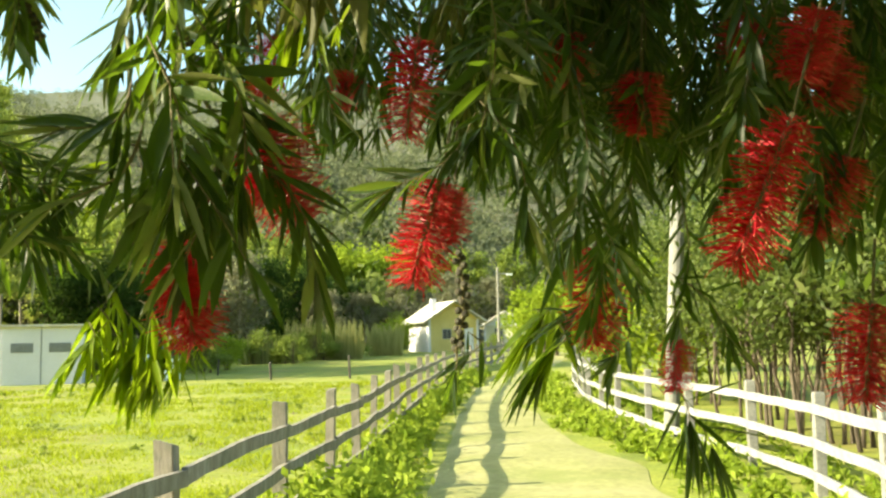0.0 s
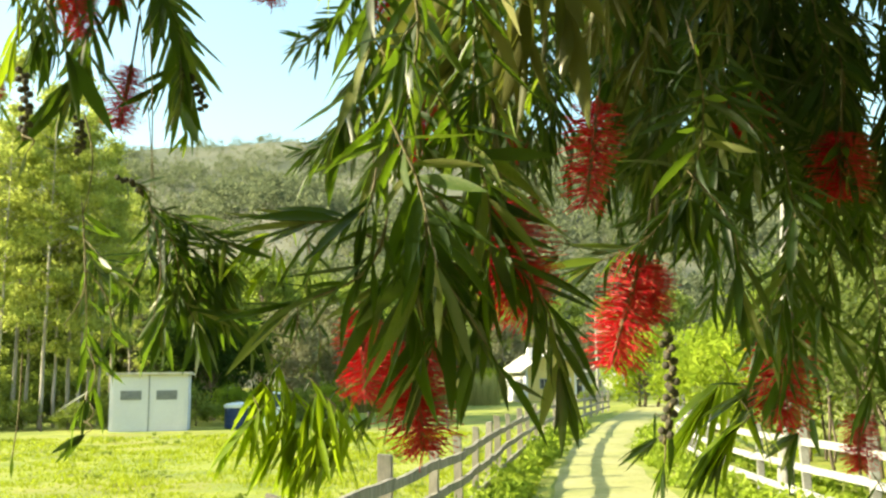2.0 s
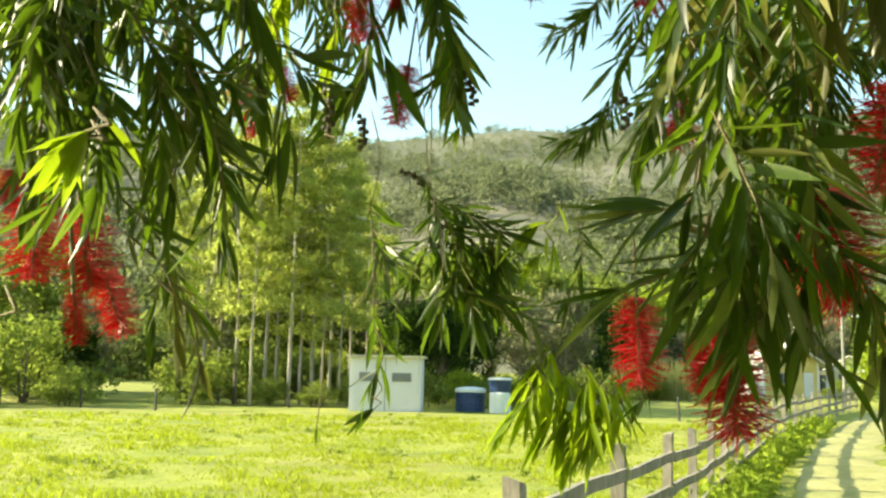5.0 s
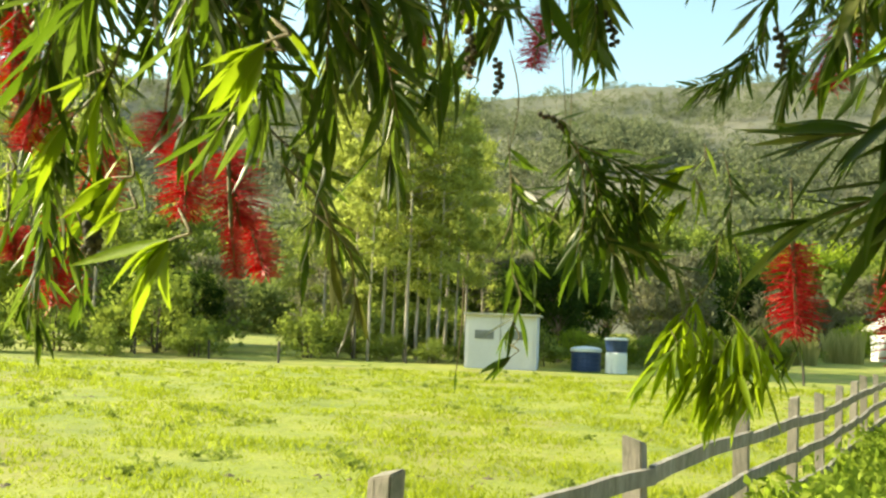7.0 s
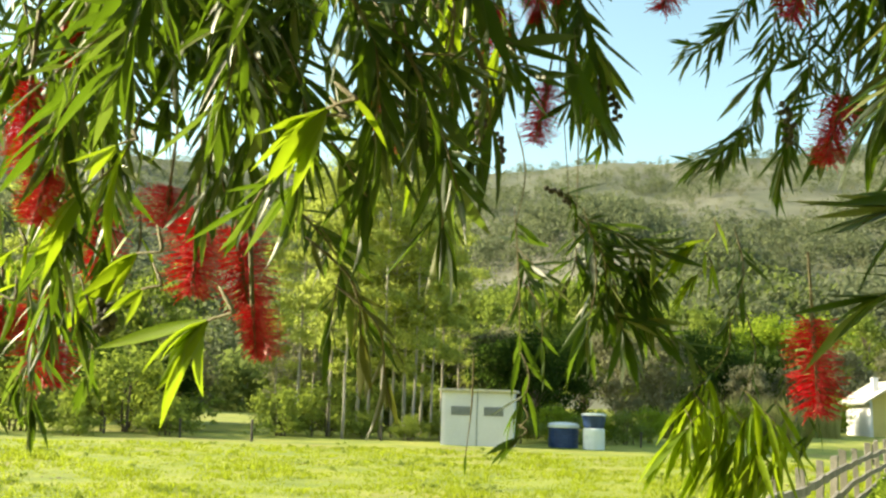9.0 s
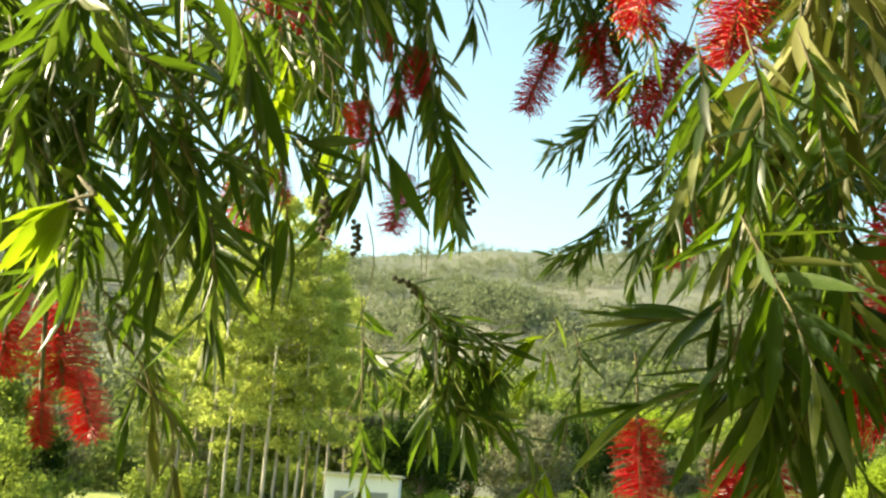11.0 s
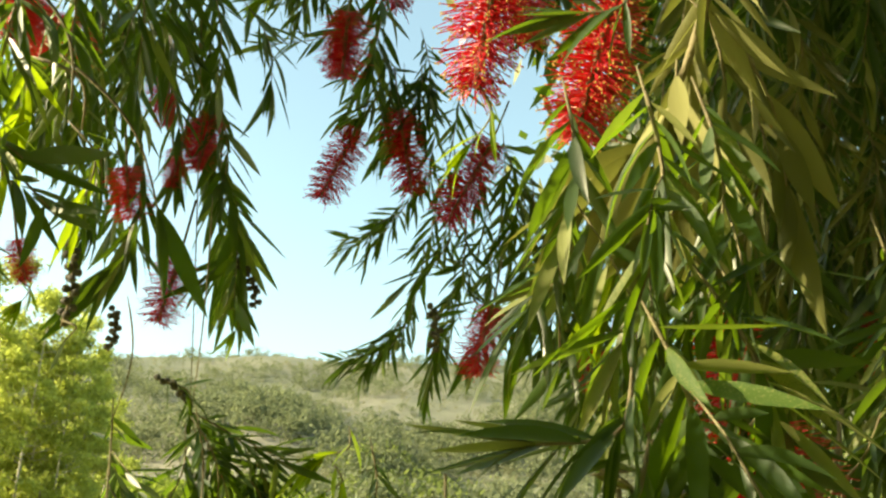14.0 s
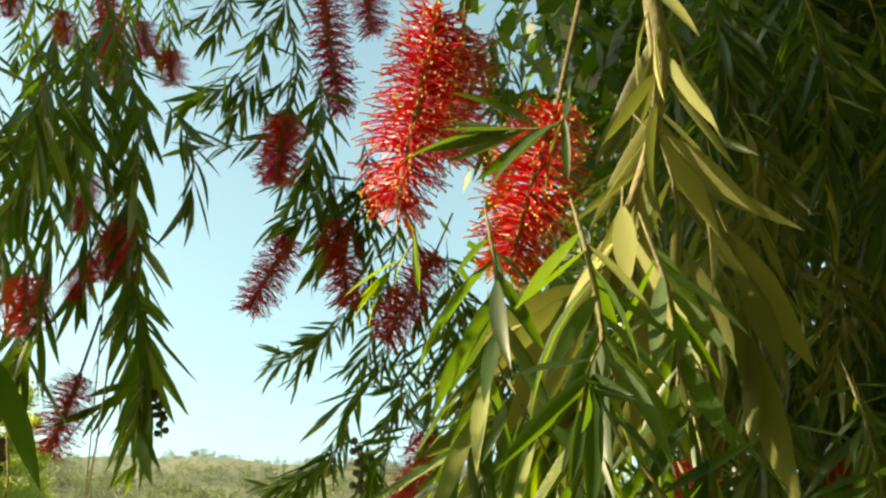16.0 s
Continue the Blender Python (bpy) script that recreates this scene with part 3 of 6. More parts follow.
pale_tree = tree("pale_tree", 9, 0.2, 3.0, 34, 4000, 0.22, SCRUB_LEAF, PALE_BARK, 0.16, "grey-green tree with dry thin foliage", 5)
bright_tree = tree("bright_shrub", 5.5, 0.08, 2.6, 34, 4200, 0.17, BRIGHT_LEAF, BARK, 0.13, "bright yellow-green rounded shrub", 6, stems=3)
bush = tree("bush", 2.6, 0.05, 1.9, 26, 2600, 0.13, BUSH_LEAF, BARK, 0.06, "low green bush at the pasture edge", 7, stems=4)
grove = tree("grove_tree", 6.2, 0.26, 2.0, 60, 8200, 0.085, GROVE_LEAF, BARK, 0.05, "leafy grove tree with many thin stems", 8, stems=6)

plant(gum, [(-31.6, 47, 0.98), (-30.0, 49, 1.04), (-28.6, 46, 0.90), (-27.2, 50, 1.0), (-26.2, 52, 0.94), (-33.5, 50, 0.9), (-25.0, 53, 0.85), (-46.5, 55, 0.95), (-48.5, 58, 1.0)])
plant(gum_b, [(-30.8, 45, 0.9), (-29.3, 51, 1.0), (-27.9, 48, 1.0), (-26.6, 47, 0.92), (-25.6, 49, 0.8), (-34.8, 52, 0.7), (-24.0, 56, 0.85), (-32.6, 53, 0.95), (-52, 60, 0.9)])
plant(dark_tree, [(-19.4, 52, 0.62), (-18.2, 57, 0.62), (-21.4, 55, 0.6), (-11.5, 82, 0.95), (-9.0, 94, 0.9), (-41, 50, 0.45), (-44.5, 52, 0.45), (-7.0, 99, 0.85)])
plant(wood_tree, [(-25.2, 62, 0.7), (-27.4, 64, 0.75), (-29.4, 63, 0.7), (-31.6, 65, 0.75), (-33.6, 62, 0.65), (-24.0, 84, 1.05), (-21.6, 88, 1.1), (-19.0, 92, 1.15), (-16.6, 96, 1.15), (-14.4, 99, 1.1), (-12.0, 104, 1.1), (-9.6, 110, 1.0), (-26.4, 90, 1.1), (-29.2, 92, 1.1), (-22.8, 68, 0.85), (-19.5, 72, 0.95), (-16.5, 75, 1.0), (-13.3, 78, 0.95), (-10.4, 92, 0.75), (-8.4, 98, 0.6), (-5.8, 100, 0.55), (-3.4, 104, 0.6), (-1.0, 112, 1.0), (1.6, 110, 0.95), (4.6, 115, 1.0), (-42, 64, 0.8), (-46, 66, 0.8), (-50, 64, 0.8), (-55, 66, 0.9), (7.5, 120, 1.0)])
plant(pale_tree, [(-24, 62, 0.7), (-21, 62, 0.7), (-14.7, 64, 0.72), (-12.2, 70, 0.8), (-7.4, 90, 0.6), (-4.8, 96, 0.6), (-2.2, 98, 0.8), (0.6, 104, 0.85), (3.0, 105, 0.8), (-34, 57, 0.6), (-40, 57, 0.55), (-47, 60, 0.6)])
plant(bright_tree, [(6.1, 66, 0.95), (-6.6, 116, 1.8), (-5.0, 118, 1.75), (-3.4, 122, 1.7), (-8.1, 113, 1.7), (-9.6, 112, 1.5), (-12.5, 105, 1.2), (-3.0, 84, 0.55), (-18.3, 48, 0.34), (-15.6, 49, 0.3), (-12.8, 52, 0.34), (8.2, 60, 0.7), (-6.5, 78, 0.4), (13.5, 26, 0.75), (10.5, 40, 0.8)])
plant(bush, [(-33.2, 56, 1.0), (-31.4, 55, 0.85), (-29.8, 57, 1.05), (-28.2, 55, 0.8), (-26.8, 57, 1.0), (-25.4, 55, 0.9), (-23.6, 54, 0.8), (-20.6, 46, 0.62), (-17.0, 47, 0.45), (-14.0, 49, 0.55), (-11.0, 61, 0.7), (-9.2, 60, 0.6), (-7.6, 66, 0.75), (-6.0, 72, 0.7), (-34.4, 46, 0.75), (-40.9, 43, 0.55), (-43.5, 46, 1.2), (-45.5, 42, 0.45), (-48.6, 45, 1.0), (-52, 43, 0.7), (-32, 47, 0.85), (-29.6, 46, 0.45), (-27.0, 45, 0.38), (-25.0, 47, 0.5), (2.9, 80, 0.5), (4.3, 82, 0.45), (9.6, 36, 0.6), (-42, 50, 1.3)])
plant(grove, [(19.2, 17.5, 0.78), (22.0, 16.5, 0.82), (25.0, 16, 0.86), (28.0, 15.5, 0.9), (17.0, 20.5, 0.75), (20.5, 20.5, 0.85), (24.0, 20, 0.92), (27.5, 19.5, 0.95), (31, 15, 0.95), (15.3, 24, 0.72), (18.2, 25, 0.85), (22.2, 25, 0.95), (26, 25, 1.0), (33, 19, 1.0), (13.6, 31, 0.72), (35, 14, 1.0)])


def reeds():
    rng = np.random.default_rng(12)
    heap = Heap()
    for az0, az1, d, n, tall in ((-9.5, -5.0, 68, 420, 2.6), (-4.6, -2.6, 76, 220, 2.4), (-12, -9, 62, 160, 1.6)):
        for _ in range(n):
            x, y = polar(rng.uniform(az0, az1), d + rng.uniform(-2, 2))
            h, w = tall * rng.uniform(0.6, 1.15), rng.uniform(0.04, 0.09)
            lx, ly = rng.normal(size=2) * 0.25
            z = height(x, y)
            heap.add([(x - w, y, z), (x + w, y, z), (x + w * 0.8 + lx * 0.4, y + ly * 0.4, z + h * 0.6), (x + lx, y + ly, z + h), (x - w * 0.8 + lx * 0.4, y + ly * 0.4, z + h * 0.6)], [(0, 1, 2, 4), (4, 2, 3)])
    tagged(new("reeds", heap.mesh("reeds", REED)), "pale dry reeds standing at the pasture edge", "reeds", kind="stuff")


def hill_woods():
    """Far scrub and trees over the hillsides, past counting: thick woods in patches, thin scrub and clearings between."""
    for name, mat, seed, count, lo, hi, label in (("hill_scrub", SCRUB_LEAF, 21, 4600, 1.6, 4.6, "grey-green dry scrub over the far hillside, paled for haze"),
                                                  ("hill_woods", HILL_LEAF, 22, 9500, 3.5, 8.5, "dark green woods over the far hillside, greyed for haze"),
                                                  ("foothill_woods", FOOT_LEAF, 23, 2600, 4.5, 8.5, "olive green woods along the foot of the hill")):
        rng = np.random.default_rng(seed)
        heap = Heap()
        for _ in range(count):
            az = rng.uniform(-62, 34)
            r = 108 + 345 * rng.uniform(0, 1) ** 0.85
            if name == "foothill_woods":
                r = 96 + 130 * rng.uniform() ** 1.2
            x, y = polar(az, r)
            patch = noise.noise((x * 0.014, y * 0.014, 4)) + 0.6 * noise.noise((x * 0.045, y * 0.045, 9)) + 0.34 * (r > 235) + 0.25 * (r > 370) + 0.30 * (r < 190)
            if name == "foothill_woods" and (az > -4 or patch < -0.1 + (r - 96) * 0.002 + rng.normal() * 0.15):
                continue
            if name == "hill_woods" and patch < 0.06 + rng.normal() * 0.07:
                continue
            if name == "hill_scrub" and (patch > 0.2 or patch < -0.34 + rng.normal() * 0.1):
                continue
            h = rng.uniform(lo, hi) * (1.0 if name == "hill_scrub" else 0.75 + min(0.5, patch))
            h *= 0.5 if r > 370 else 0.62 if r > 300 else 0.85
            for k in range(2):
                c = np.array((x, y, height(x, y) + h * (0.32 + 0.34 * k))) + rng.normal(size=3) * h * 0.10
                leaf_cloud(heap, c, h * 0.60 * (1 - 0.3 * k), 44, h * 0.085, rng, 0.8)
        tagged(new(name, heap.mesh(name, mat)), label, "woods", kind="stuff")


def grass_and_weeds():
    rng = np.random.default_rng(31)
    heap = Heap()
    for _ in range(24000):
        d = 3.2 + 34 * rng.uniform() ** 1.7
        x, y = polar(rng.uniform(-62, 2), d)
        if x > curve_at(LEFT_LINE, y) + 0.9:
            continue
        z, lush = height(x, y), 0.35 + 1.2 * max(0, noise.noise((x * 0.55, y * 0.55, 2)) + 0.25)
        if lush < 0.4 and rng.uniform() < 0.6:
            continue
        for _b in range(5):
            a, h, w = rng.uniform(0, 6.28), rng.uniform(0.03, 0.10) * lush * (1 + d * 0.02), 0.006 + d * 0.0007
            bx, by = x + rng.normal() * 0.07, y + rng.normal() * 0.07
            lx, ly = rng.normal(size=2) * h * 0.6
            heap.add([(bx - w * math.cos(a), by - w * math.sin(a), z - 0.01), (bx + w * math.cos(a), by + w * math.sin(a), z - 0.01), (bx + lx, by + ly, z + h)], [(0, 1, 2)])
    tagged(new("meadow_grass", heap.mesh("meadow_grass", BLADE)), "short bright grass tufts of the pasture", "grass", kind="stuff")
    heap = Heap()
    for line, off, n, y0, y1, tall in ((LEFT_LINE, 0.42, 300, 2.5, 40, 0.42), (LEFT_LINE, 0.55, 90, 4.5, 12, 0.62), (RIGHT_LINE, -0.8, 190, 5, 36, 0.34), (RIGHT_LINE, 0.7, 90, 6, 30, 0.3)):
        for _ in range(n):
            y = y0 + (y1 - y0) * rng.uniform() ** 1.5
            x = curve_at(line, y) + off + rng.normal() * 0.28
            h = tall * rng.uniform(0.45, 1.3) * (0.7 + 0.6 * noise.noise((x, y * 0.5, 8)))
            for k in range(3):
                leaf_cloud(heap, np.array((x, y, height(x, y) + h * (0.2 + 0.3 * k))) + rng.normal(size=3) * 0.05, 0.34 * h + 0.08, 16, 0.05 + 0.0012 * y, rng, 0.8, -0.4)
    tagged(new("roadside_weeds", heap.mesh("roadside_weeds", WEED)), "leafy green weeds growing along the fences", "weeds", kind="stuff")


def field_clutter():
    """Bare clods and dark tussocks scattered over the pasture."""
    rng = np.random.default_rng(51)
    clods, tufts = Heap(), Heap()
    for k in range(420):
        d = 7 + 32 * rng.uniform()
        x, y = polar(rng.uniform(-60, -2), d)
        if x > curve_at(LEFT_LINE, y) - 0.5:
            continue
        if noise.noise((x * 0.25, y * 0.25, 6)) < 0.02:
            continue
        if k % 3 == 0:
            for _ in range(4):
                cx, cy, r, h = x + rng.normal() * 0.35, y + rng.normal() * 0.12, rng.uniform(0.04, 0.12), rng.uniform(0.02, 0.05)
                z = height(cx, cy) - 0.01
                ring = [(cx + r * math.cos(a) * rng.uniform(0.7, 1.2), cy + r * math.sin(a) * rng.uniform(0.7, 1.2), z) for a in (0, 1.25, 2.5, 3.75, 5.0)]
                clods.add(ring + [(cx + rng.normal() * 0.02, cy, z + h)], [(i, (i + 1) % 5, 5) for i in range(5)])
        else:
            for _ in range(2):
                leaf_cloud(tufts, np.array((x, y, height(x, y) + 0.05)) + rng.normal(size=3) * np.array((0.12, 0.12, 0.02)), rng.uniform(0.08, 0.16), 16, 0.05, rng, 0.6, 0.4)
    tagged(new("soil_clods", clods.mesh("soil_clods", SOIL)), "brown clods of bare soil in the pasture", "soil", kind="stuff")
    tagged(new("tussocks", tufts.mesh("tussocks", BUSH_LEAF)), "darker green tussocks scattered in the pasture", "grass", kind="stuff")


field_clutter()
reeds()
hill_woods()
grass_and_weeds()


# ---- the bottlebrush tree that the camera stands under ----
SINGLE_LIMIT = 300
singles = [0]
leaf_rng = random.Random(77)


def leaf_shape(curl, fold, wide):
    """A narrow pointed leaf, 1 long along +y, folded along its midrib and curling down."""
    n = 5
    prof = (0.14, 0.74, 1.0, 0.92, 0.54, 0.0)
    verts, faces = [], []
    for i in range(n + 1):
        s = i / n
        y, z, w = s, -curl * s * s, wide * prof[i]
        verts += [(-w, y, z + fold * w), (0, y, z), (w, y, z + fold * w)]
    for i in range(n):
        a = i * 3
        faces += [(a, a + 1, a + 4, a + 3), (a + 1, a + 2, a + 5, a + 4)]
    return np.array(verts), faces


SHAPES = [leaf_shape(0.10, 0.5, 0.060), leaf_shape(0.20, 0.3, 0.068), leaf_shape(-0.08, 0.6, 0.054), leaf_shape(0.30, 0.4, 0.062), leaf_shape(0.03, 0.2, 0.074)]
LEAF_MESHES = {}
for tint, mat in (("leaf", LEAF_ONE), ("young_lit", YOUNG_LIT), ("lit_tone", LIT_LEAF)):
    LEAF_MESHES[tint] = [mesh_of("leaf", v, f, mat, smooth=True) for v, f in SHAPES]


def flower_mesh(seed, ragged=0.0, count=500, slim=0.0052, tip=ANTHER_DARK):
    """A bottlebrush spike, 1 long down -z and about 0.3 in radius: stamens with anthers round a stalk."""
    rng = np.random.default_rng(seed)
    heap = Heap()
    heap.add(*tube_data([(0, 0, 0.04), (0.01, 0, -0.5), (0, 0.01, -1.0)], [0.035, 0.032, 0.02], 6), index=2)
    for k in range(count):
        s = (k + rng.uniform()) / count
        a = k * 2.39996 + rng.normal() * 0.25
        if rng.uniform() < ragged * s:
            continue
        out = np.array((math.cos(a), math.sin(a), 0.0))
        ln = 0.29 * rng.uniform(0.60, 1.2) * (0.5 + 0.5 * min(1, 4 * s + 0.1, 3.5 * (1 - s) + 0.2))
        tilt = -0.55 * s + 0.18 + rng.normal() * 0.14
        d = out + np.array((0, 0, tilt))
        d /= np.linalg.norm(d)
        p0 = np.array((0, 0, -s)) + out * 0.028
        p1 = p0 + d * ln * 0.55 + rng.normal(size=3) * 0.012
        p2 = p0 + d * ln + rng.normal(size=3) * 0.02 + np.array((0, 0, -0.02))
        side = np.cross(d, (0, 0, 1.0))
        side /= np.linalg.norm(side)
        up = np.cross(side, d)
        w = slim
        ring = [side * w, (-side * 0.5 + up * 0.87) * w, (-side * 0.5 - up * 0.87) * w]
        verts = [p0 + r for r in ring] + [p1 + r for r in ring] + [p2 + r * 0.8 for r in ring]
        faces = [(i, (i + 1) % 3, 3 + (i + 1) % 3, 3 + i) for i in range(3)] + [(3 + i, 3 + (i + 1) % 3, 6 + (i + 1) % 3, 6 + i) for i in range(3)]
        heap.add(verts, faces)
        b = 0.0085
        heap.add([p2 + side * b, p2 - side * b, p2 + up * b, p2 - up * b, p2 + d * b * 1.6, p2 - d * b], [(0, 2, 4), (2, 1, 4), (1, 3, 4), (3, 0, 4), (2, 0, 5), (1, 2, 5), (3, 1, 5), (0, 3, 5)], index=1)
    return heap.mesh("flower", [RED, tip, TWIG])


FLOWERS = [flower_mesh(41), flower_mesh(42, 0.05, 820, 0.0042, ANTHER), flower_mesh(43, 0.5)]

bottlebrush = thing("bottlebrush_tree", pose(1.9, -0.6, 0), "weeping bottlebrush tree with hanging red flower spikes", "tree")
ORIGIN = bottlebrush.matrix_world.inverted()


SUN_SPOTS = [(-0.30, 1.18, 1.77), (-0.24, 1.20, 1.74), (-0.20, 1.21, 1.80), (-0.33, 1.17, 1.79), (-0.26, 1.18, 1.85), (0.01, 0.77, 1.95), (0.05, 0.79, 1.92), (-0.005, 0.73, 1.92), (-0.07, 0.61, 1.97), (-0.05, 0.63, 1.90), (-0.10, 0.63, 2.05), (-0.02, 0.66, 1.86), (-0.27, 1.19, 1.79), (-0.22, 1.20, 1.77), (-0.32, 1.18, 1.83), (-0.02, 0.72, 2.13), (-0.06, 0.74, 2.05), (-0.13, 0.81, 2.28), (-0.07, 0.79, 2.20), (-0.17, 1.05, 1.84), (0.10, 0.96, 1.90)]   # where sunlight reaches through the leaves


def in_spot(p):
    """Whether a leaf at p would stand in the sun's way to one of the lit spots."""
    for g in SUN_SPOTS:
        d = p - Vector(g)
        if d.dot(sun_dir) > 0.16 and d.cross(sun_dir).length < 0.055:
            return True
    return False


def stem_points(a, b, bend, n=8):
    a, b = Vector(a), Vector(b)
    side = (b - a).cross(Vector((0.3, 1, 0.1))).normalized()
    return [a.lerp(b, i / n) + side * bend * math.sin(math.pi * i / n) + Vector((0, 0, -0.1 * bend * math.sin(2 * math.pi * i / n))) for i in range(n + 1)]


def leaf_matrix(p, d, length, roll):
    d = d.normalized()
    q = d.to_track_quat("Y", "Z").to_matrix().to_4x4()
    return Matrix.Translation(p) @ q @ Matrix.Rotation(roll, 4, "Y") @ Matrix.Diagonal((length, length, length, 1))


def sprig(a, b, n=24, ll=0.085, spread=50, bend=0.015, start=0.1, single=False, young_lit=False, r=0.0012, tip=5, wide=1.0, droop=0.07, lit_tone=False):
    """A hanging twig from a to b with n leaves round it; spread: degrees between leaf and twig; tip: leaves fanned at its end."""
    rnd = leaf_rng
    pts = stem_points(a, b, bend)
    twig = tube("hanging_branch", pts, [r * min(0.35 + 0.5 * i, 1.06 - 0.6 * i / 8) for i in range(9)], TWIG, bottlebrush, 5)
    twig.matrix_parent_inverse = ORIGIN
    heap = Heap()
    turn = rnd.uniform(0, 6.28)
    shoots = []
    if n > 24 and not young_lit:
        for q in range(2):
            s = rnd.uniform(0.25, 0.8)
            i = min(int(s * 8), 7)
            p = pts[i].lerp(pts[i + 1], s * 8 - i)
            d = (pts[i + 1] - pts[i]).normalized()
            d = (d + (Matrix.Rotation(rnd.uniform(0, 6.28), 3, d) @ d.orthogonal().normalized()) * rnd.uniform(0.6, 1.1)).normalized()
            e = p + d * rnd.uniform(0.7, 1.5) * ll
            shoot = tube("side_shoot", [p, p.lerp(e, 0.5) + Vector((0, 0, 0.004)), e], [r * 0.5] * 3, TWIG, twig, 4)
            shoots.append((p, e, d))
    for k in range(n + tip + 9 * len(shoots)):
        if k >= n + tip:
            p, e, t = shoots[(k - n - tip) // 9]
            s = rnd.uniform(0.25, 1.0)
            p = p.lerp(e, s)
            out = Matrix.Rotation(rnd.uniform(0, 6.28), 3, t) @ t.orthogonal().normalized()
            ang = radians(spread * rnd.uniform(0.3, 1.2))
            d = t * math.cos(ang) + out * math.sin(ang) + Vector((0, 0, -0.12))
            m = leaf_matrix(p, d, ll * rnd.uniform(0.5, 1.05), rnd.uniform(-1.6, 1.6)) @ Matrix.Diagonal((wide, 1, wide, 1))
            heap.add(*SHAPES[rnd.randrange(len(SHAPES))], m)
            continue
        if k < n:
            s = start + (1 - start) * (k + rnd.uniform(-0.3, 0.3)) / n
            s = min(max(s, 0.0), 0.999)
        else:
            s = 0.985
        i = min(int(s * 8), 7)
        p = pts[i].lerp(pts[i + 1], s * 8 - i)
        t = (pts[i + 1] - pts[i]).normalized()
        turn += 2.39996 + rnd.uniform(-0.3, 0.3)
        o = t.orthogonal().normalized()
        out = Matrix.Rotation(turn, 3, t) @ o
        ang = radians(spread * (1.15 - 0.45 * s) * (rnd.uniform(0.68, 1.15) if rnd.random() < 0.82 else rnd.uniform(1.0, 1.7))) if k < n else radians(rnd.uniform(4, spread * 0.62))
        d = t * math.cos(ang) + out * math.sin(ang) + Vector((0, 0, -droop))
        length = ll * rnd.uniform(0.55, 1.22) * (0.75 if s < start + 0.08 else 1.0)
        m = leaf_matrix(p, d, length, rnd.uniform(-1.1, 1.1))
        if not young_lit and in_spot(p + d * (0.5 * length)):
            continue
        m = m @ Matrix.Diagonal((wide, 1, wide, 1))
        v = rnd.randrange(len(SHAPES))
        if single and singles[0] < SINGLE_LIMIT:
            singles[0] += 1
            ob = new("leaf", LEAF_MESHES["young_lit" if young_lit else "lit_tone" if lit_tone else "leaf"][v])
            ob.parent = twig
            ob.matrix_basis = m
        else:
            heap.add(*SHAPES[v], m)
    if heap.v:
        fol = new("foliage", heap.mesh("foliage", YOUNG_LIT_MASS if young_lit else LIT_MASS if lit_tone else LEAF, True))
        fol.parent = twig
        tagged(fol, kind="stuff")
    return twig


def bloom(a, b, radius=0.03, ragged=0):
    """A red flower spike hanging from a to b on its own short stalk."""
    a, b = Vector(a), Vector(b)
    d = b - a
    up = a - d.normalized() * 0.05 + Vector((0, 0, 0.02))
    stalk = tube("flower_stalk", [up, a, a.lerp(b, 0.2)], [0.0016, 0.0016, 0.0016], TWIG, bottlebrush, 5)
    stalk.matrix_parent_inverse = ORIGIN
    ob = new("flower", FLOWERS[ragged])
    q = (-d).to_track_quat("Z", "Y").to_matrix().to_4x4()
    k = radius / 0.29
    ob.parent = stalk
    ob.matrix_basis = Matrix.Translation(a) @ q @ Matrix.Rotation(leaf_rng.uniform(0, 6.28), 4, "Z") @ Matrix.Diagonal((k, k, d.length, 1))
    tagged(ob, "red bottlebrush flower spike with yellow anthers")
    return ob


cap_v, cap_f = tube_data([(0, 0, 0.2), (0, 0, 0.9), (0, 0, 1.7), (0, 0, 2.1)], [0.5, 1.0, 0.95, 0.5], 8)
CAPSULE_MESH = mesh_of("seed_capsule", cap_v, cap_f, CAPSULE, smooth=True)


def capsules(a, b, count, r=0.0035):
    """Round woody seed capsules seated along a twig."""
    pts = stem_points(a, b, 0.006)
    twig = tube("seed_twig", pts, [0.0013] * 9, TWIG, bottlebrush, 5)
    twig.matrix_parent_inverse = ORIGIN
    for k in range(count):
        s = k / count
        i = min(int(s * 8), 7)
        p = pts[i].lerp(pts[i + 1], s * 8 - i)
        ob = new("seed_capsule", CAPSULE_MESH)
        ob.parent = twig
        ob.matrix_basis = Matrix.Translation(p) @ Euler((radians(80), 0, k * 2.4)).to_matrix().to_4x4() @ Matrix.Diagonal((r, r, r, 1))


# bright tone of young tips, also painted on sprays standing in sun
YOUNG_LIT_MASS = leafy("young_leaf_mass", (0.09, 0.16, 0.014), (0.24, 0.33, 0.03), (0.42, 0.56, 0.025), gloss=0.2, trans=0.5)
# same sun-paled leaf tone for the joined leaves
LIT_MASS = leafy("old_leaf_mass", (0.05, 0.056, 0.016), (0.17, 0.165, 0.06), (0.20, 0.22, 0.03), gloss=0.4, trans=0.3)


def limb(points, r0, r1, name="limb"):
    n = len(points)
    ob = tube(name, points, [r0 + (r1 - r0) * i / (n - 1) for i in range(n)], BARK, bottlebrush, 9)
    ob.matrix_parent_inverse = ORIGIN
    return ob


limb([(1.9, -0.6, -0.3), (1.88, -0.57, 0.7), (1.80, -0.5, 1.5), (1.72, -0.40, 2.3), (1.6, -0.3, 3.0)], 0.17, 0.10, "trunk")
